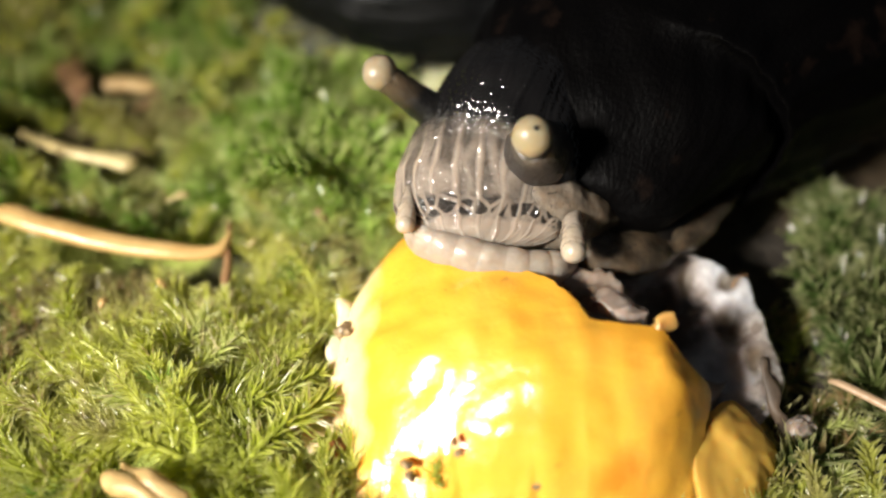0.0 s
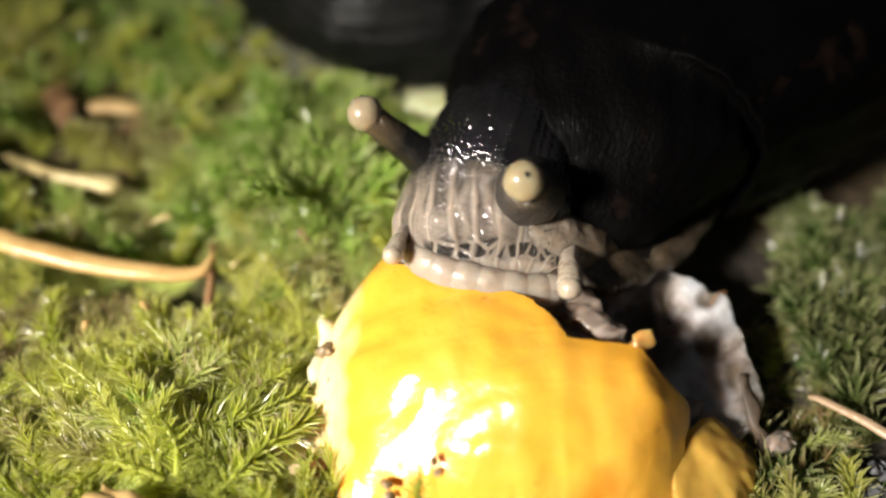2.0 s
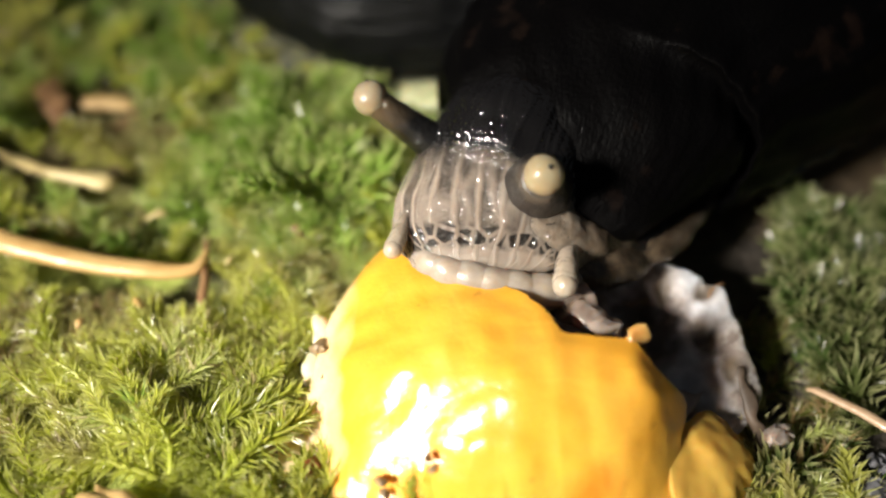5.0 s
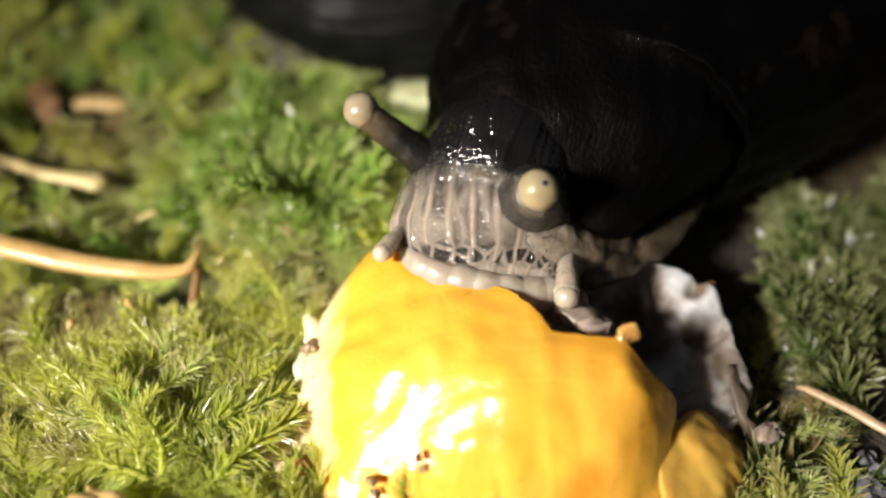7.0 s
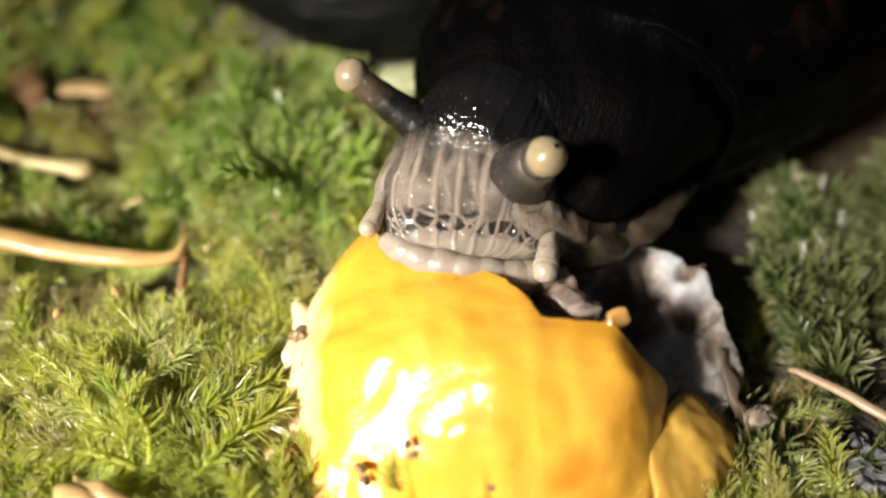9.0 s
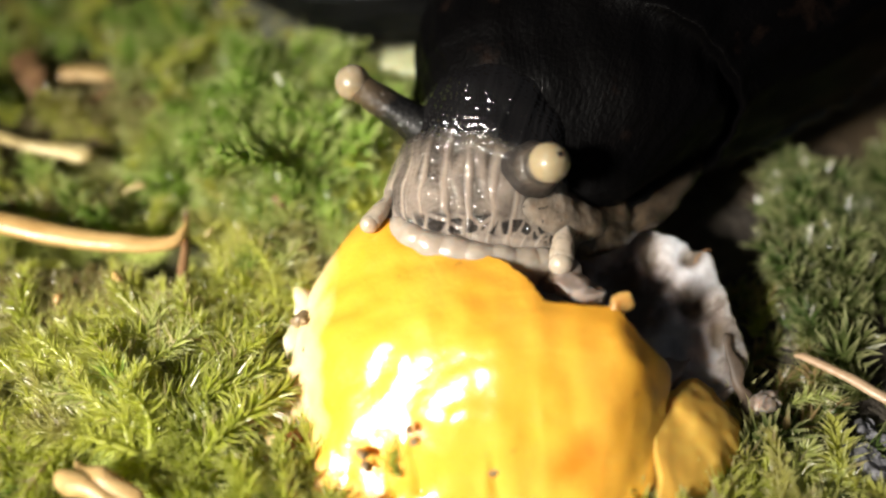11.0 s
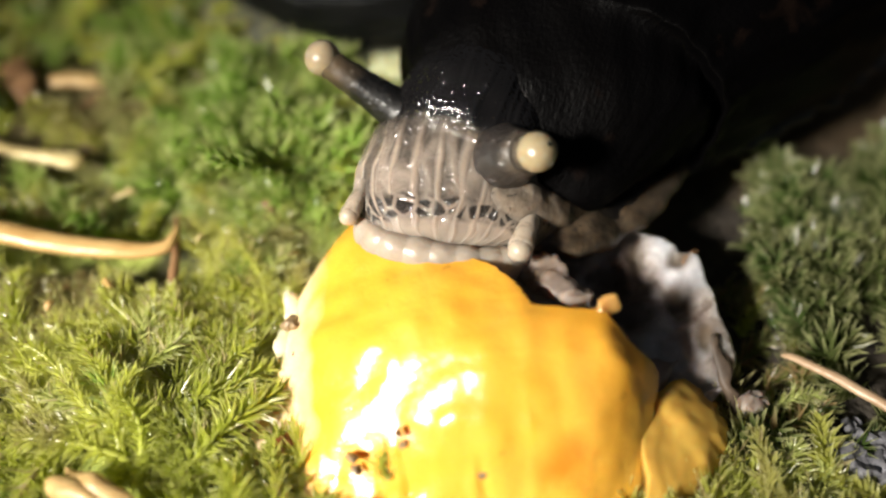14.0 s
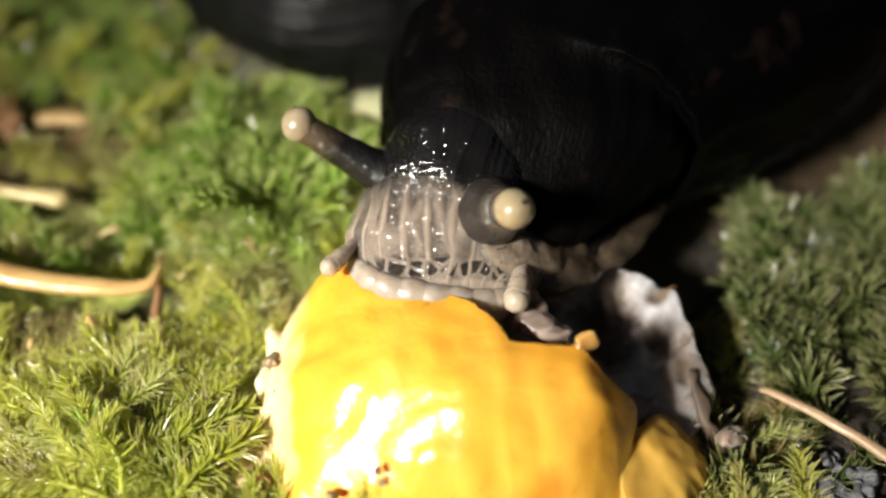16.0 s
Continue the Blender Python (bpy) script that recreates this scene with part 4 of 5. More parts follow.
for x, y, z, w, turn, mat in ((-8.3, 3.9, 0.9, 0.42, 0.6, NEEDLE_PALE), (-17.0, 8.6, 0.6, 0.3, 0.2, NEEDLE_PALE), (-11.5, 7.0, 1.0, 0.25, 1.2, TWIG), (-9.2, 6.6, 1.3, 0.22, 2.0, TWIG), (-16.4, 2.2, 0.7, 0.22, 0.4, NEEDLE), (-19.0, 1.2, 0.6, 0.2, 1.4, NEEDLE),
                           (-14.2, 16.5, 0.7, 0.3, 0.5, TWIG), (-18.5, 20.5, 0.5, 0.35, 1.0, TWIG), (-15.5, 20.0, 0.8, 0.4, 2.2, NEEDLE_PALE), (-12.6, 5.2, 0.9, 0.18, 0.9, NEEDLE_PALE)  ):
    c, d = math.cos(turn), math.sin(turn)
    strip("plant_fragment", [(x - c * w * 2, y - d * w * 2, z - 0.2, w * 0.15, 0.05), (x - c * w, y - d * w, z, w * 0.7, 0.1), (x, y, z + 0.08, w, 0.12), (x + c * w, y + d * w, z, w * 0.8, 0.1), (x + c * w * 1.8, y + d * w * 1.8, z - 0.1, w * 0.1, 0.05)], mat, "small dry plant fragment caught in moss", "litter", 20, 10, rough=0.45)


# ---- moss ----
# unit leaf: clasping base, broad shoulders, a keel, and a tip that bends outwards; x across, y along, z up
LEAF = np.array([(0, 0, 0), (-0.5, 0.24, 0.22), (0.5, 0.24, 0.22), (0, 0.48, 0.05), (0, 1.25, 0.6)])
LEAF_FACES = np.array([(0, 2, 3), (0, 3, 1), (2, 4, 3), (1, 3, 4)])
CORNERS = len(LEAF)


def shoot(rng, start, heading, lift, length, leaf_len, leaf_wide, pairs, droop, curl=0.0, spread=50):
    """Stem points and leaf triangles of one moss shoot."""
    n = pairs
    s = np.linspace(0, 1, n)
    az = heading + curl * s
    el = lift - droop * s
    step = length / n
    d = np.stack([np.cos(az) * np.cos(el), np.sin(az) * np.cos(el), np.sin(el)], 1)
    c = start + np.cumsum(d * step, 0)
    side = np.stack([-np.sin(az), np.cos(az), np.zeros(n)], 1)
    up = np.cross(d, side)
    base = LEAF
    quads = []
    for k in range(5):
        roll = rng.uniform(0, 2 * np.pi, n) if k > 1 else np.where(k == 0, 0.0, np.pi) + rng.normal(0, 0.35, n)
        out = np.cos(roll)[:, None] * side + np.sin(roll)[:, None] * np.abs(np.sign(up[:, 2:])) * up
        open_ = np.radians(spread + rng.normal(0, 17, n))[:, None] * (0.7 + 0.3 * np.minimum(1, (1 - s) * 3))[:, None]
        y = d * np.cos(open_) + out * np.sin(open_)
        y[:, 2] += rng.normal(0, 0.08, n)
        x = np.cross(y, up + rng.normal(0, 0.25, (n, 3)))
        x /= np.linalg.norm(x, axis=1)[:, None] + 1e-9
        z = np.cross(x, y)
        ll = leaf_len * rng.uniform(0.65, 1.35, n) * (0.55 + 0.45 * np.sin(np.pi * np.clip(s * 0.85 + 0.15, 0, 1)))
        lw = leaf_wide * rng.uniform(0.8, 1.2, n)
        v = c[:, None] + base[None, :, :1] * (x * lw[:, None])[:, None] + base[None, :, 1:2] * (y * ll[:, None])[:, None] + base[None, :, 2:] * (z * lw[:, None] * 1.2)[:, None]
        quads.append(v)
    return c, np.concatenate(quads)


def moss_mesh(name, leaves, material, stems=(), thick=0.3):
    """One mesh from arrays of leaves (n, corners, 3) and plump six-sided stems."""
    verts, tris, at, smooth = [], [], 0, []
    if len(leaves):
        leaves = np.concatenate(leaves)
        n = len(leaves)
        verts.append(leaves.reshape(-1, 3))
        tris.append((LEAF_FACES[None] + (np.arange(n) * CORNERS)[:, None, None]).reshape(-1, 3))
        at = n * CORNERS
    leaf_verts = at
    smooth_from = sum(len(t) for t in tris)
    ang = np.arange(6) * np.pi / 3
    for c in stems:
        c = np.vstack([c[:-1:3], c[-1:]])
        k = len(c)
        fat = thick * np.sqrt(np.linspace(1, 0.03, k))[:, None]
        tan = np.gradient(c, axis=0)
        side = np.cross(tan, (0, 0, 1.0))
        side /= np.linalg.norm(side, axis=1)[:, None] + 1e-9
        up = np.cross(side, tan)
        up /= np.linalg.norm(up, axis=1)[:, None] + 1e-9
        p = c[:, None] + (np.cos(ang)[None] * fat)[..., None] * side[:, None] + (np.sin(ang)[None] * fat)[..., None] * up[:, None]
        verts.append(p.reshape(-1, 3))
        i = np.arange(k - 1)[:, None] * 6
        for a in range(6):
            b = (a + 1) % 6
            tris.append(np.hstack([i + a, i + b, i + b + 6]) + at)
            tris.append(np.hstack([i + a, i + b + 6, i + a + 6]) + at)
        at += k * 6
    verts, tris = np.vstack(verts) * MM, np.vstack(tris)
    me = bpy.data.meshes.new(name)
    me.vertices.add(len(verts))
    me.vertices.foreach_set("co", verts.astype(np.float32).ravel())
    me.loops.add(len(tris) * 3)
    me.loops.foreach_set("vertex_index", tris.astype(np.int32).ravel())
    me.polygons.add(len(tris))
    me.polygons.foreach_set("loop_start", np.arange(0, len(tris) * 3, 3, dtype=np.int32))
    me.polygons.foreach_set("use_smooth", np.arange(len(tris)) >= smooth_from)
    me.materials.append(material)
    me.update(calc_edges=True)
    ends = np.zeros(len(verts), dtype=np.float32)
    ends[4:leaf_verts:CORNERS] = 1.0
    me.attributes.new("leaf_tip", "FLOAT", "POINT").data.foreach_set("value", ends)
    return me


def clear_of_things(x, y, margin=0.0):
    """True where moss may stand: outside the cap, its torn half and the slug's foot."""
    if math.hypot((x - 0.5) / (8.0 + margin), (y + 2.2) / (8.2 + margin)) < 1:
        return False
    if math.hypot((x - 8.0) / (5.6 + margin), (y + 0.5) / (5.0 + margin)) < 1:
        return False
    if math.hypot((x - 6.5) / (8.6 + margin), (y - 12.5) / (9.0 + margin)) < 1 or (abs(x + 3.0 - y * 0.84) < 11.5 + margin and 14 < y < 42):
        return False
    # hind body
    if y > 19.0 - margin * 0.5 + max(0.0, -x - 7) * 1.0 and -26 < x < 8 and y < 36 + max(0.0, -x - 7):
        return False
    return True


def over_litter(x, y, reach=1.5):
    """True close to a needle or husk that lies on top of the carpet."""
    for ax, ay, bx, by in ((-26, 6.4, -20, 4.7), (-20, 4.7, -14, 4.2), (-14, 5.6, -13.6, 5.0), (-27.2, 13.0, -20, 11.0), (13, 0, 20, -8), (-24, 17.8, -20.3, 17.7), (-14.3, 7.0, -13.6, 2.4), (-15.6, -8.1, -12.3, -9.9), (-9.7, -5.0, -8.7, -4.6)):
        k = min(1.0, max(0.0, ((x - ax) * (bx - ax) + (y - ay) * (by - ay)) / ((bx - ax) ** 2 + (by - ay) ** 2)))
        if math.hypot(x - ax - k * (bx - ax), y - ay - k * (by - ay)) < reach:
            return True
    return False


def moss_carpet():
    """Overlapping shoots, in four tones: yellow-green, fresh green on the hummock, dull and half dead, and a darker
    copy with shade put into its colour.
    """
    rng = np.random.default_rng(7)
    tones = [([], []) for _ in range(4)]
    made = 0
    while made < 9600:
        x, y = rng.uniform(-44, 38), rng.uniform(-17, 46)
        if not (-34 < x < 28 and -14 < y < 32) and rng.random() < 0.8:
            continue
        made += 1
        if not clear_of_things(x, y):
            continue
        h = ground_height(x, y)
        flow = 2.4 + 2.6 * noise.noise(Vector((x / 8, y / 8, 20))) + rng.normal(0, 0.75)
        patch = noise.noise(Vector((x / 5, y / 5, 31)))
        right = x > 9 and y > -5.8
        # tufts with gaps; farther back left bare, dark soil standing for the slug's shadow
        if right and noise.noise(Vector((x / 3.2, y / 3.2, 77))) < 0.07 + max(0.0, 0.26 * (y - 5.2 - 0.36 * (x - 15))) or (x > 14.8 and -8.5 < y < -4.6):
            continue
        if y > 7 and x < 0 and noise.noise(Vector((x / 3.6, y / 3.6, 91))) < -0.14 and rng.random() < 0.85:
            continue
        dead = math.exp(-(((x + 17.5) / 5) ** 2 + ((y - 13) / 6) ** 2)) + 0.85 * math.exp(-(((x + 21) / 5.5) ** 2 + ((y + 1) / 5) ** 2)) + 0.8 * patch
        fresh = math.exp(-(((x + 9) / 5) ** 2 + ((y - 10) / 6) ** 2)) + 0.7 * math.exp(-(((x + 19) / 4) ** 2 + ((y - 25) / 6) ** 2)) + 0.5 * noise.noise(Vector((x / 6, y / 6, 51)))
        # everything to the right takes the moss that has shade in its colour
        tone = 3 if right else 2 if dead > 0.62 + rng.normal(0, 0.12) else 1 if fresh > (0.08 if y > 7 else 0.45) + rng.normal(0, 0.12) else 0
        long_ = rng.uniform(2.2, 5.2) * (0.6 if tone == 2 else 0.5 if tone == 3 else 1.0)
        if not clear_of_things(x + math.cos(flow) * long_, y + math.sin(flow) * long_, -0.8):
            long_ *= 0.35
        reach = 1.8 if y > 7 else 1.5
        if any(over_litter(x + math.cos(flow) * long_ * k, y + math.sin(flow) * long_ * k, reach) for k in (0, 0.35, 0.7, 1.0)):
            long_ *= 0.3
            if any(over_litter(x + math.cos(flow) * long_ * k, y + math.sin(flow) * long_ * k, reach) for k in (0, 1.0)):
                continue
        if not clear_of_things(x + math.cos(flow) * long_ * 0.6, y + math.sin(flow) * long_ * 0.6, -0.5):
            continue
        size = rng.uniform(0.65, 1.05) * (0.8 if tone == 2 else 1.15 if tone == 1 else 1.4 if tone == 3 else 1.0) * (1.25 if y > 7 else 1.0)
        c, lv = shoot(rng, np.array([x, y, h - 0.5 + rng.uniform(-0.35, 0.35)]), flow, rng.uniform(0.0, 0.5) + (rng.uniform(0.0, 0.5) if y > 7 or right else 0.0), long_, size, size * (rng.uniform(0.11, 0.19) if y < 7 and x < 9 else rng.uniform(0.24, 0.34) if not right else rng.uniform(0.26, 0.36)), max(6, int(long_ * (8.5 if y < 7 and -26 < x < 16 and not right else 6.0 if right else 4.6))), rng.uniform(0.1, 0.6), rng.normal(0, 0.7), rng.uniform(34, 66))
        tones[tone][0].append(lv)
        tones[tone][1].append(c)
    labels = ("yellow-green feathery moss carpet", "fresh green moss on a low hummock", "dull olive moss, partly dead and brown", "deep green moss, the slug's shade put into its colour")
    for (leaves, stems), mat, label in zip(tones, (MOSS, MOSS_FRESH, MOSS_DULL, MOSS_SHADED), labels):
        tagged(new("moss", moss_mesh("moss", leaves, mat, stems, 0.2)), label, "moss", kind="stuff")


moss_carpet()


def moss_shoots():
    """Single shoots that stand out of the carpet."""
    rng = np.random.default_rng(21)
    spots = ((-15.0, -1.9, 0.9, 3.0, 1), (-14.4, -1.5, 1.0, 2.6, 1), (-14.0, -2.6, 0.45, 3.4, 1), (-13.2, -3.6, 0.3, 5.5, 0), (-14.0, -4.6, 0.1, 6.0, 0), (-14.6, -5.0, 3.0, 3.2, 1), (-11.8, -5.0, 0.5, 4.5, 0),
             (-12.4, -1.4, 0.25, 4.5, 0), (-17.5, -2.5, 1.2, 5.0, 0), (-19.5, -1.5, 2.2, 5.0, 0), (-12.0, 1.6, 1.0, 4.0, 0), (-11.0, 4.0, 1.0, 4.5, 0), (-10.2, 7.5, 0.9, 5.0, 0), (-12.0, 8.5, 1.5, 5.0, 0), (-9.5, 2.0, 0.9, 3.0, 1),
             (-9.5, 11.5, 1.2, 5.0, 0), (-13.5, 12.0, 2.0, 5.0, 0), (-11.0, -7.5, 0.8, 5.0, 0), (-18.5, -6.0, 0.4, 5.0, 0), (11.2, -8.4, 0.6, 3.2, 0), (12.0, -7.7, 0.3, 3.0, 0), (12.8, -7.4, 0.7, 2.8, 0), (11.6, -7.2, 1.0, 2.4, 0), (12.4, -8.8, 0.2, 3.4, 0), (13.2, -8.2, 0.9, 3.0, 0), (10.9, -7.9, 1.3, 2.4, 0), (10.6, -9.6, 0.9, 3.6, 0), (11.8, -9.2, 0.6, 3.6, 0), (12.6, -8.4, 0.5, 3.6, 0), (10.0, -10.6, 1.3, 3.6, 0),
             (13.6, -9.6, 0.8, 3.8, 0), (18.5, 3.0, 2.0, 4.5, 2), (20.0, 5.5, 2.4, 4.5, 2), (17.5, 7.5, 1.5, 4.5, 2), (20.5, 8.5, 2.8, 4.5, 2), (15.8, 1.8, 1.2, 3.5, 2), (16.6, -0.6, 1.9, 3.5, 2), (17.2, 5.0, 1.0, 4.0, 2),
             (-2.9, -8.1, 1.2, 1.1, 3), (-2.5, -8.5, 2.2, 1.1, 3), (4.9, -8.9, 1.2, 1.3, 3), (5.6, -8.7, 1.7, 1.2, 3), (-7.4, -8.9, 1.0, 3.0, 0), (-5.6, -9.6, 1.2, 3.0, 0), (-4.6, -10.0, 1.5, 2.8, 0), (-2.0, -10.4, 1.4, 3.0, 0), (-0.8, -10.4, 1.8, 3.0, 0), (4.6, -10.2, 1.4, 3.4, 0), (5.6, -9.8, 1.7, 3.2, 0), (7.0, -9.8, 1.4, 2.6, 0), (14.4, -3.9, 0.3, 2.2, 1), (13.2, -7.6, 0.7, 2.6, 1), (14.2, -7.0, 0.3, 2.8, 0), (15.0, -8.2, 0.9, 3.0, 1), (16.2, -7.0, 0.5, 2.8, 2), (15.6, -5.2, 1.0, 2.4, 2), (16.8, -6.0, 0.2, 2.6, 2), (13.9, -3.4, 0.9, 2.0, 4), (13.3, -1.2, 0.3, 2.6, 4), (14.2, -2.4, 0.2, 2.8, 4), (13.6, -3.8, 0.1, 2.6, 4), (14.0, 0.9, 0.9, 2.4, 4), (15.8, -3.0, 1.2, 2.6, 4), (13.4, 1.6, 0.2, 2.2, 4), (12.6, 2.6, 0.1, 2.6, 4), (14.8, -4.8, 0.5, 2.6, 4), (13.9, 0.2, 1.0, 2.6, 0), (15.2, 0.6, 0.4, 2.8, 2), (16.2, 3.4, 0.8, 3.4, 2), (18.0, 6.2, 0.4, 3.6, 2), (17.6, 1.6, 2.4, 3.0, 2), (15.4, 7.4, 0.6, 3.2, 2), (19.2, 3.6, 1.2, 3.4, 2))
    for x, y, heading, length, kind in spots:
        z = ground_height(x, y) - 0.5 + (0.7 if kind == 1 else 0.0)
        if kind == 3:
            z, kind = cap_z(x, y)[0] - 0.1, 0
        leaf = rng.uniform(0.85, 1.2) * min(1.0, 0.3 + length * 0.2)
        c, lv = shoot(rng, np.array([0.0, 0.0, 0.0]), heading, 0.5, length, leaf, leaf * 0.16, int(length * 9), 0.7, rng.normal(0, 0.3), 48)
        mat = (MOSS, MOSS_TIP, MOSS_SHADED, MOSS, MOSS_DULL)[kind]
        label = ("bright green feathery moss shoot", "pale-tipped moss shoot, its sparkle put into the colour", "dark green moss shoot, shade put into its colour", "", "olive-brown moss shoot beside the mushroom")[kind]
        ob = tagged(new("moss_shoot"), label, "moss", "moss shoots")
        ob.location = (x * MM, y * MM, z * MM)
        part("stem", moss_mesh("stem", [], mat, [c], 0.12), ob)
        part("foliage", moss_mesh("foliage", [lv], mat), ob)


moss_shoots()


def motions():
    """The slug rasps at the cap: head, lip and the four tentacles, each in the slug's space."""
    walk(mantle, [(0.0, pose(0, 0, 0)), (8.0, pose(-0.0002, 0, 0)), (16.0, pose(-0.0005, 0, 0))])
    walk(head, [
        (0.0, head_pose(-1.29, 2.26, 5.23, -0.0, -0.9, 1.0)),
        (0.5, head_pose(-0.91, 2.01, 5.01, -0.1, -2.4, 2.7)),
        (1.0, head_pose(-0.66, 1.76, 4.79, -0.1, -3.5, 4.0)),
        (1.5, head_pose(-0.41, 1.59, 4.64, -0.2, -4.2, 4.8)),
        (2.0, head_pose(-0.34, 1.53, 4.58, -0.1, -3.7, 4.2)),
        (2.5, head_pose(-0.28, 1.59, 4.63, -0.1, -3.5, 3.9)),
        (3.0, head_pose(-0.44, 1.83, 4.85, -0.0, -1.5, 1.7)),
        (3.5, head_pose(-0.50, 2.00, 5.00, 0.0, -0.0, 0.0)),
        (4.0, head_pose(-0.41, 1.94, 4.94, -0.0, 0.8, -0.9)),
        (6.5, head_pose(0.11, 1.35, 4.42, -0.0, -1.6, 1.8)),
        (7.0, head_pose(0.19, 1.19, 4.28, -0.0, -2.0, 2.3)),
        (7.5, head_pose(0.15, 1.23, 4.32, -0.0, -1.5, 1.7)),
        (8.0, head_pose(-0.10, 1.53, 4.58, -0.0, 0.6, -0.7)),
        (8.5, head_pose(-0.16, 1.67, 4.71, -0.0, 1.0, -1.2)),
        (9.0, head_pose(-0.21, 1.73, 4.76, -0.0, 2.0, -2.3)),
        (11.5, head_pose(0.39, 1.09, 4.19, -0.0, -1.6, 1.8)),
        (12.0, head_pose(0.30, 1.16, 4.26, -0.0, -1.3, 1.4)),
        (12.5, head_pose(0.08, 1.49, 4.54, -0.0, 0.7, -0.8)),
        (13.0, head_pose(-0.32, 1.63, 4.67, -0.0, 0.5, -0.6)),
        (13.5, head_pose(-0.69, 1.71, 4.74, -0.0, 0.4, -0.5)),
        (14.0, head_pose(-0.60, 1.82, 4.84, -0.0, 1.4, -1.5)),
        (14.5, head_pose(-0.40, 1.72, 4.75, -0.0, 1.0, -1.1)),
        (15.0, head_pose(-0.18, 1.43, 4.49, -0.0, -0.7, 0.8)),
        (15.5, head_pose(0.01, 1.16, 4.25, -0.0, -2.1, 2.3)),
        (16.0, head_pose(0.02, 1.11, 4.21, -0.0, -2.0, 2.2)),
    ])
    walk(lip, [
        (0.0, head_pose(-1.30, 1.98, 4.98, 0, 0, 0)),
        (0.5, head_pose(-0.96, 1.84, 4.86, 0, 0, 0)),
        (1.0, head_pose(-0.68, 1.82, 4.84, 0, 0, 0)),
        (1.5, head_pose(-0.45, 1.84, 4.86, 0, 0, 0)),
        (2.0, head_pose(-0.47, 1.85, 4.87, 0, 0, 0)),
        (2.5, head_pose(-0.45, 1.90, 4.91, 0, 0, 0)),
        (3.0, head_pose(-0.45, 1.98, 4.98, 0, 0, 0)),
        (3.5, head_pose(-0.50, 2.00, 5.00, 0, 0, 0)),
        (4.0, head_pose(-0.33, 1.82, 4.83, 0, 0, 0)),
        (6.5, head_pose(0.09, 1.61, 4.66, 0, 0, 0)),
        (7.0, head_pose(0.04, 1.56, 4.60, 0, 0, 0)),
        (7.5, head_pose(-0.03, 1.54, 4.59, 0, 0, 0)),
        (8.0, head_pose(-0.25, 1.64, 4.69, 0, 0, 0)),
        (8.5, head_pose(-0.31, 1.69, 4.72, 0, 0, 0)),
        (9.0, head_pose(-0.32, 1.59, 4.63, 0, 0, 0)),
        (11.5, head_pose(0.11, 1.50, 4.56, 0, 0, 0)),
        (12.0, head_pose(-0.02, 1.49, 4.54, 0, 0, 0)),
        (12.5, head_pose(-0.32, 1.54, 4.58, 0, 0, 0)),
        (13.0, head_pose(-0.72, 1.72, 4.75, 0, 0, 0)),
        (13.5, head_pose(-1.01, 1.74, 4.77, 0, 0, 0)),
        (14.0, head_pose(-0.95, 1.61, 4.65, 0, 0, 0)),
        (14.5, head_pose(-0.73, 1.51, 4.56, 0, 0, 0)),
        (15.0, head_pose(-0.56, 1.38, 4.45, 0, 0, 0)),
        (15.5, head_pose(-0.39, 1.39, 4.45, 0, 0, 0)),
        (16.0, head_pose(-0.35, 1.49, 4.54, 0, 0, 0)),
    ])
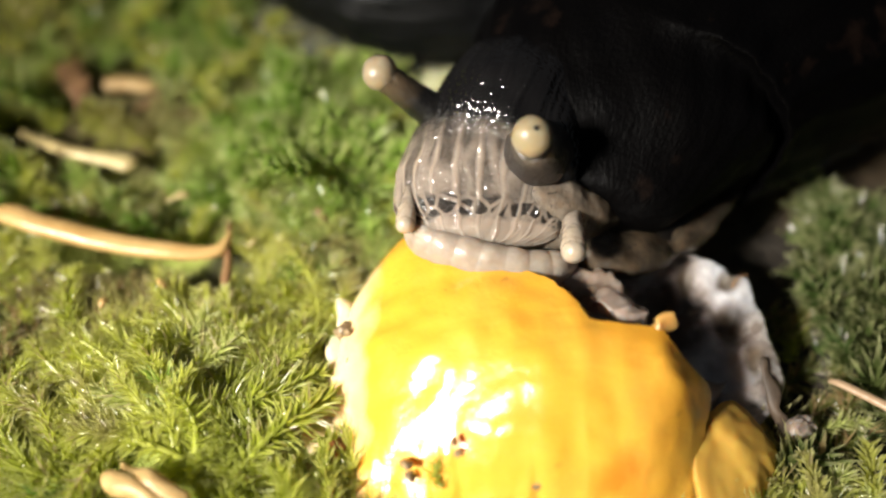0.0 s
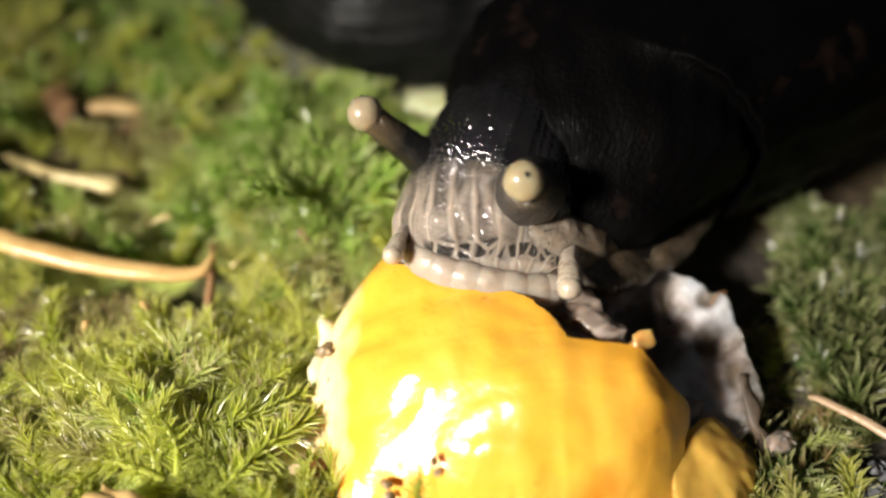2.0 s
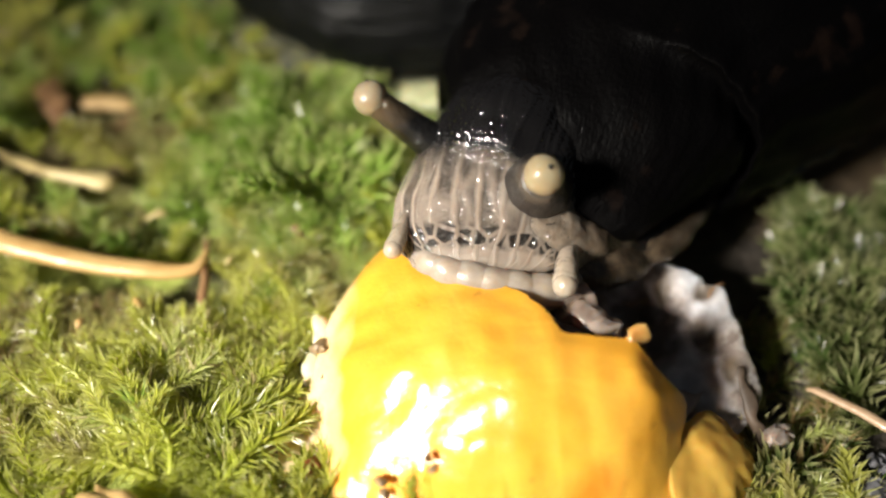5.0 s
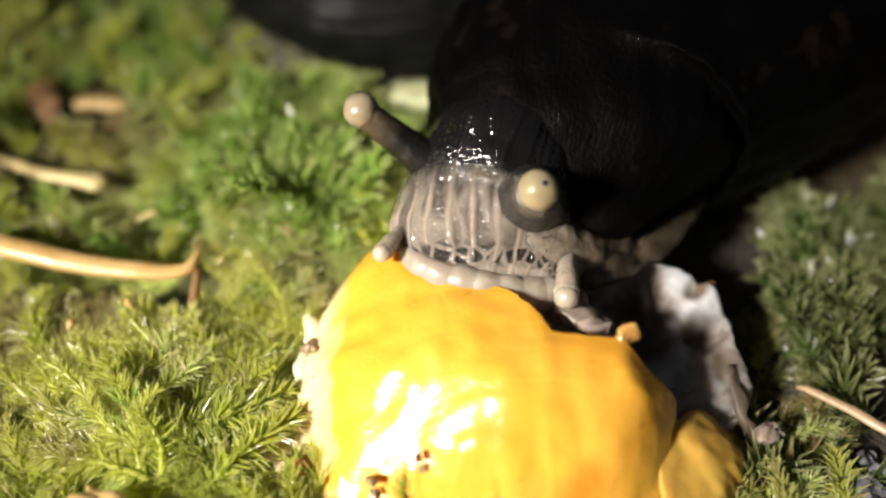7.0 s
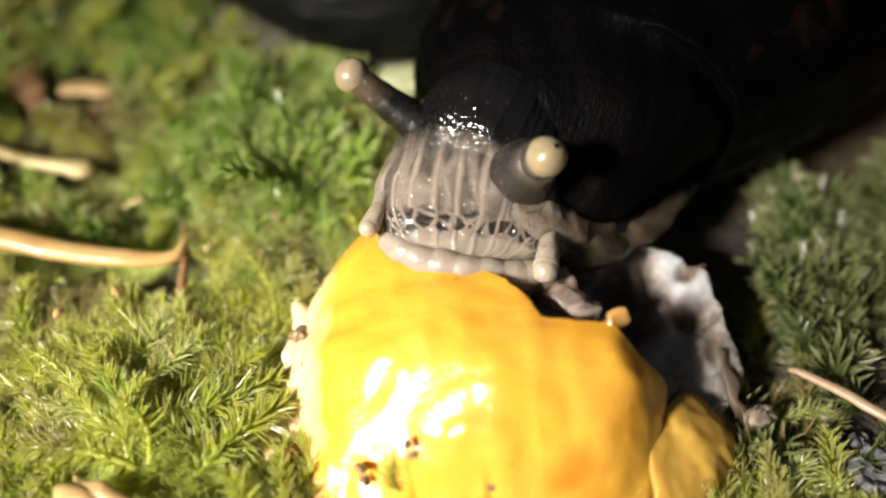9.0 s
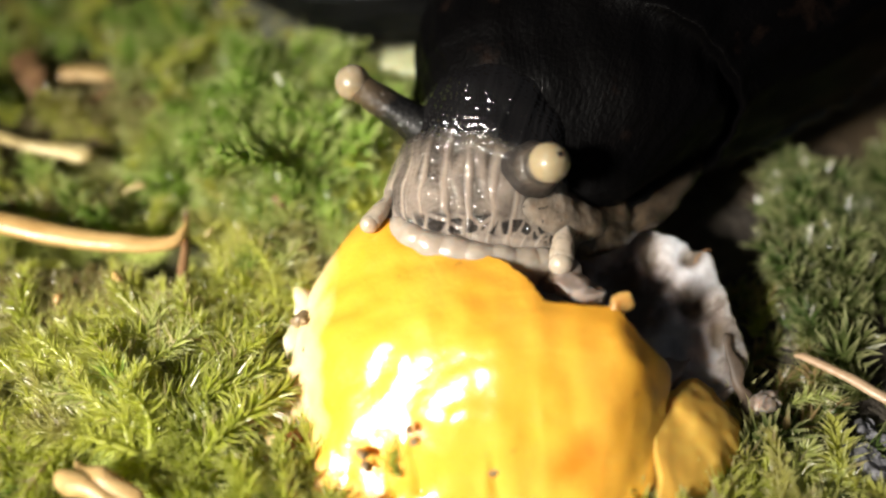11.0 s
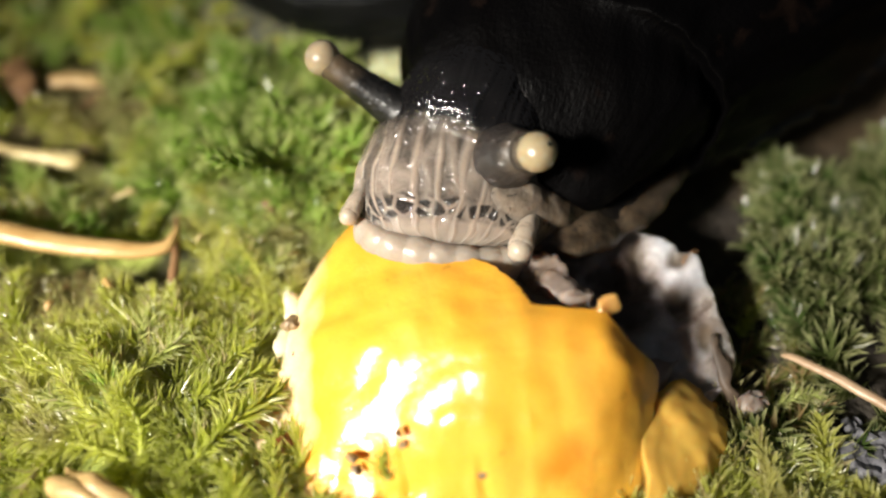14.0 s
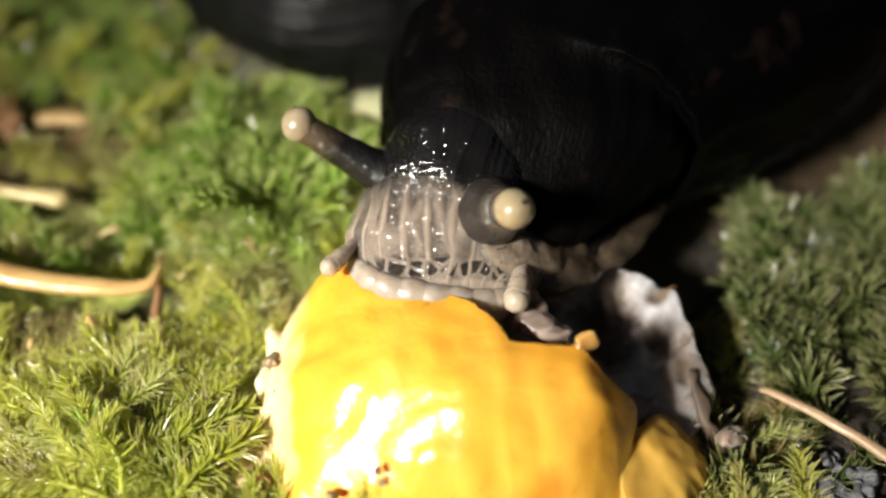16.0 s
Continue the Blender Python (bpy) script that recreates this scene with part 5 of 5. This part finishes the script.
    walk(left_eye, [
        (0.0, stalk_pose(-3.47, 7.47, 7.76, -6.03, 7.84, 9.65)),
        (0.5, stalk_pose(-3.32, 7.15, 7.48, -5.88, 7.49, 9.52)),
        (1.0, stalk_pose(-3.22, 6.85, 7.21, -5.87, 7.18, 9.38)),
        (1.5, stalk_pose(-3.08, 6.64, 7.02, -5.79, 6.89, 9.37)),
        (2.0, stalk_pose(-2.93, 6.60, 6.99, -5.71, 6.88, 9.36)),
        (2.5, stalk_pose(-2.84, 6.67, 7.05, -5.60, 6.98, 9.52)),
        (3.0, stalk_pose(-2.72, 7.01, 7.36, -5.55, 7.43, 9.70)),
        (3.5, stalk_pose(-2.55, 7.24, 7.56, -5.44, 7.73, 9.87)),
        (4.0, stalk_pose(-2.34, 7.21, 7.54, -5.31, 7.77, 9.69)),
        (6.5, stalk_pose(-2.18, 6.53, 6.93, -5.08, 7.15, 9.14)),
        (7.0, stalk_pose(-2.16, 6.35, 6.77, -5.11, 7.09, 9.08)),
        (7.5, stalk_pose(-2.12, 6.41, 6.82, -5.11, 7.36, 9.02)),
        (8.0, stalk_pose(-2.06, 6.79, 7.16, -5.06, 7.71, 9.30)),
        (8.5, stalk_pose(-2.06, 6.95, 7.31, -5.04, 8.03, 9.40)),
        (9.0, stalk_pose(-1.97, 7.05, 7.39, -4.95, 8.11, 9.30)),
        (11.5, stalk_pose(-1.90, 6.26, 6.69, -5.08, 7.66, 8.16)),
        (12.0, stalk_pose(-1.94, 6.35, 6.77, -5.21, 7.91, 8.23)),
        (12.5, stalk_pose(-1.87, 6.76, 7.13, -5.22, 8.30, 8.54)),
        (13.0, stalk_pose(-2.30, 6.89, 7.25, -5.50, 8.58, 8.97)),
        (13.5, stalk_pose(-2.68, 6.96, 7.32, -5.74, 8.77, 9.19)),
        (14.0, stalk_pose(-2.45, 7.12, 7.45, -5.79, 8.51, 9.30)),
        (14.5, stalk_pose(-2.31, 7.00, 7.35, -5.71, 7.83, 9.43)),
        (15.0, stalk_pose(-2.35, 6.64, 7.03, -5.78, 7.33, 9.25)),
        (15.5, stalk_pose(-2.35, 6.31, 6.74, -5.87, 7.16, 8.93)),
        (16.0, stalk_pose(-2.32, 6.26, 6.69, -5.94, 7.12, 8.92)),
    ])
    walk(right_eye, [
        (0.0, stalk_pose(1.22, 4.78, 7.78, 0.60, 3.02, 10.51)),
        (0.5, stalk_pose(1.45, 4.61, 7.63, 0.70, 2.70, 10.38)),
        (1.0, stalk_pose(1.60, 4.41, 7.45, 0.76, 2.43, 10.26)),
        (1.5, stalk_pose(1.77, 4.26, 7.32, 0.98, 2.12, 10.24)),
        (2.0, stalk_pose(1.90, 4.18, 7.25, 1.20, 2.01, 10.11)),
        (2.5, stalk_pose(1.98, 4.23, 7.29, 1.43, 2.06, 10.21)),
        (3.0, stalk_pose(2.01, 4.38, 7.43, 1.56, 2.40, 10.31)),
        (3.5, stalk_pose(2.09, 4.47, 7.51, 1.90, 2.51, 10.32)),
        (4.0, stalk_pose(2.26, 4.37, 7.42, 2.32, 2.52, 10.13)),
        (6.5, stalk_pose(2.55, 3.90, 7.00, 2.43, 1.91, 9.57)),
        (7.0, stalk_pose(2.60, 3.76, 6.88, 2.56, 1.78, 9.49)),
        (7.5, stalk_pose(2.60, 3.78, 6.89, 2.68, 1.97, 9.39)),
        (8.0, stalk_pose(2.55, 3.97, 7.06, 2.83, 2.29, 9.63)),
        (8.5, stalk_pose(2.52, 4.09, 7.17, 3.14, 2.48, 9.69)),
        (9.0, stalk_pose(2.56, 4.10, 7.18, 3.42, 2.61, 9.67)),
        (11.5, stalk_pose(2.83, 3.64, 6.77, 3.49, 2.22, 8.62)),
        (12.0, stalk_pose(2.77, 3.70, 6.82, 3.64, 2.36, 8.62)),
        (12.5, stalk_pose(2.74, 3.93, 7.02, 3.74, 2.60, 8.81)),
        (13.0, stalk_pose(2.32, 4.07, 7.15, 3.34, 2.58, 9.00)),
        (13.5, stalk_pose(1.94, 4.16, 7.23, 2.97, 2.55, 9.05)),
        (14.0, stalk_pose(2.11, 4.23, 7.29, 3.49, 2.50, 9.31)),
        (14.5, stalk_pose(2.28, 4.14, 7.21, 3.52, 2.20, 9.69)),
        (15.0, stalk_pose(2.34, 3.94, 7.03, 3.42, 1.86, 9.62)),
        (15.5, stalk_pose(2.40, 3.74, 6.85, 3.45, 1.68, 9.28)),
        (16.0, stalk_pose(2.43, 3.68, 6.80, 3.40, 1.55, 9.20)),
    ])
    walk(left_feeler, [
        (0.0, stalk_pose(-4.40, 4.49, 6.72, -4.55, 1.52, 6.55)),
        (0.5, stalk_pose(-4.13, 4.15, 6.42, -4.44, 1.40, 6.59)),
        (1.0, stalk_pose(-3.94, 3.83, 6.14, -4.40, 1.26, 6.56)),
        (1.5, stalk_pose(-3.75, 3.61, 5.94, -4.25, 0.98, 6.53)),
        (2.0, stalk_pose(-3.64, 3.58, 5.91, -4.21, 0.98, 6.47)),
        (2.5, stalk_pose(-3.56, 3.66, 5.98, -4.33, 0.98, 6.53)),
        (3.0, stalk_pose(-3.59, 4.03, 6.31, -4.57, 1.20, 6.53)),
        (3.5, stalk_pose(-3.55, 4.29, 6.54, -4.51, 1.25, 6.52)),
        (4.0, stalk_pose(-3.40, 4.27, 6.53, -4.18, 1.22, 6.32)),
        (6.5, stalk_pose(-3.05, 3.54, 5.88, -3.81, 1.19, 6.30)),
        (7.0, stalk_pose(-2.99, 3.36, 5.71, -3.94, 1.08, 6.22)),
        (7.5, stalk_pose(-3.00, 3.43, 5.78, -4.19, 1.27, 6.10)),
        (8.0, stalk_pose(-3.10, 3.85, 6.15, -4.33, 1.47, 6.29)),
        (8.5, stalk_pose(-3.14, 4.02, 6.30, -4.17, 1.62, 6.31)),
        (9.0, stalk_pose(-3.11, 4.14, 6.41, -4.03, 1.68, 6.23)),
        (11.5, stalk_pose(-2.77, 3.27, 5.64, -4.12, 1.57, 5.55)),
        (12.0, stalk_pose(-2.84, 3.37, 5.73, -4.35, 1.88, 5.69)),
        (12.5, stalk_pose(-2.92, 3.82, 6.12, -4.56, 2.19, 5.95)),
        (13.0, stalk_pose(-3.33, 3.94, 6.23, -4.65, 2.14, 6.10)),
        (13.5, stalk_pose(-3.71, 4.02, 6.30, -4.69, 2.04, 6.07)),
        (14.0, stalk_pose(-3.55, 4.19, 6.46, -4.45, 1.81, 6.14)),
        (14.5, stalk_pose(-3.38, 4.06, 6.34, -4.44, 1.54, 6.47)),
        (15.0, stalk_pose(-3.28, 3.67, 5.99, -4.46, 1.33, 6.44)),
        (15.5, stalk_pose(-3.18, 3.32, 5.68, -4.35, 1.18, 6.12)),
        (16.0, stalk_pose(-3.16, 3.27, 5.64, -4.41, 1.13, 6.08)),
    ])
    walk(right_feeler, [
        (0.0, stalk_pose(2.78, 2.83, 6.32, 2.64, 0.31, 6.57)),
        (0.5, stalk_pose(3.10, 2.71, 6.20, 2.86, 0.06, 6.49)),
        (1.0, stalk_pose(3.32, 2.54, 6.06, 3.04, -0.14, 6.40)),
        (1.5, stalk_pose(3.53, 2.42, 5.95, 3.21, -0.38, 6.42)),
        (2.0, stalk_pose(3.63, 2.32, 5.86, 3.37, -0.44, 6.31)),
        (2.5, stalk_pose(3.70, 2.36, 5.90, 3.48, -0.59, 6.21)),
        (3.0, stalk_pose(3.60, 2.45, 5.98, 3.40, -0.40, 6.18)),
        (3.5, stalk_pose(3.59, 2.50, 6.02, 3.24, -0.26, 6.24)),
        (4.0, stalk_pose(3.70, 2.37, 5.90, 3.21, -0.23, 6.10)),
        (6.5, stalk_pose(4.15, 1.98, 5.56, 3.96, -0.59, 5.77)),
        (7.0, stalk_pose(4.22, 1.85, 5.44, 3.95, -0.75, 5.68)),
        (7.5, stalk_pose(4.19, 1.85, 5.44, 3.99, -0.61, 5.56)),
        (8.0, stalk_pose(4.01, 1.98, 5.55, 3.86, -0.43, 5.70)),
        (8.5, stalk_pose(3.95, 2.08, 5.65, 3.68, -0.30, 5.75)),
        (9.0, stalk_pose(3.93, 2.07, 5.64, 3.53, -0.22, 5.72)),
        (11.5, stalk_pose(4.43, 1.71, 5.32, 4.17, -0.21, 5.10)),
        (12.0, stalk_pose(4.35, 1.76, 5.37, 4.02, -0.12, 5.08)),
        (12.5, stalk_pose(4.19, 1.93, 5.51, 3.87, -0.00, 5.19)),
        (13.0, stalk_pose(3.78, 2.08, 5.65, 3.38, 0.05, 5.42)),
        (13.5, stalk_pose(3.41, 2.17, 5.73, 2.80, 0.16, 5.57)),
        (14.0, stalk_pose(3.52, 2.21, 5.77, 2.87, 0.13, 5.82)),
        (14.5, stalk_pose(3.71, 2.14, 5.70, 3.11, -0.19, 6.09)),
        (15.0, stalk_pose(3.88, 1.99, 5.56, 3.34, -0.40, 6.07)),
        (15.5, stalk_pose(4.03, 1.82, 5.42, 3.52, -0.49, 5.79)),
        (16.0, stalk_pose(4.05, 1.76, 5.36, 3.58, -0.55, 5.77)),
    ])


motions()
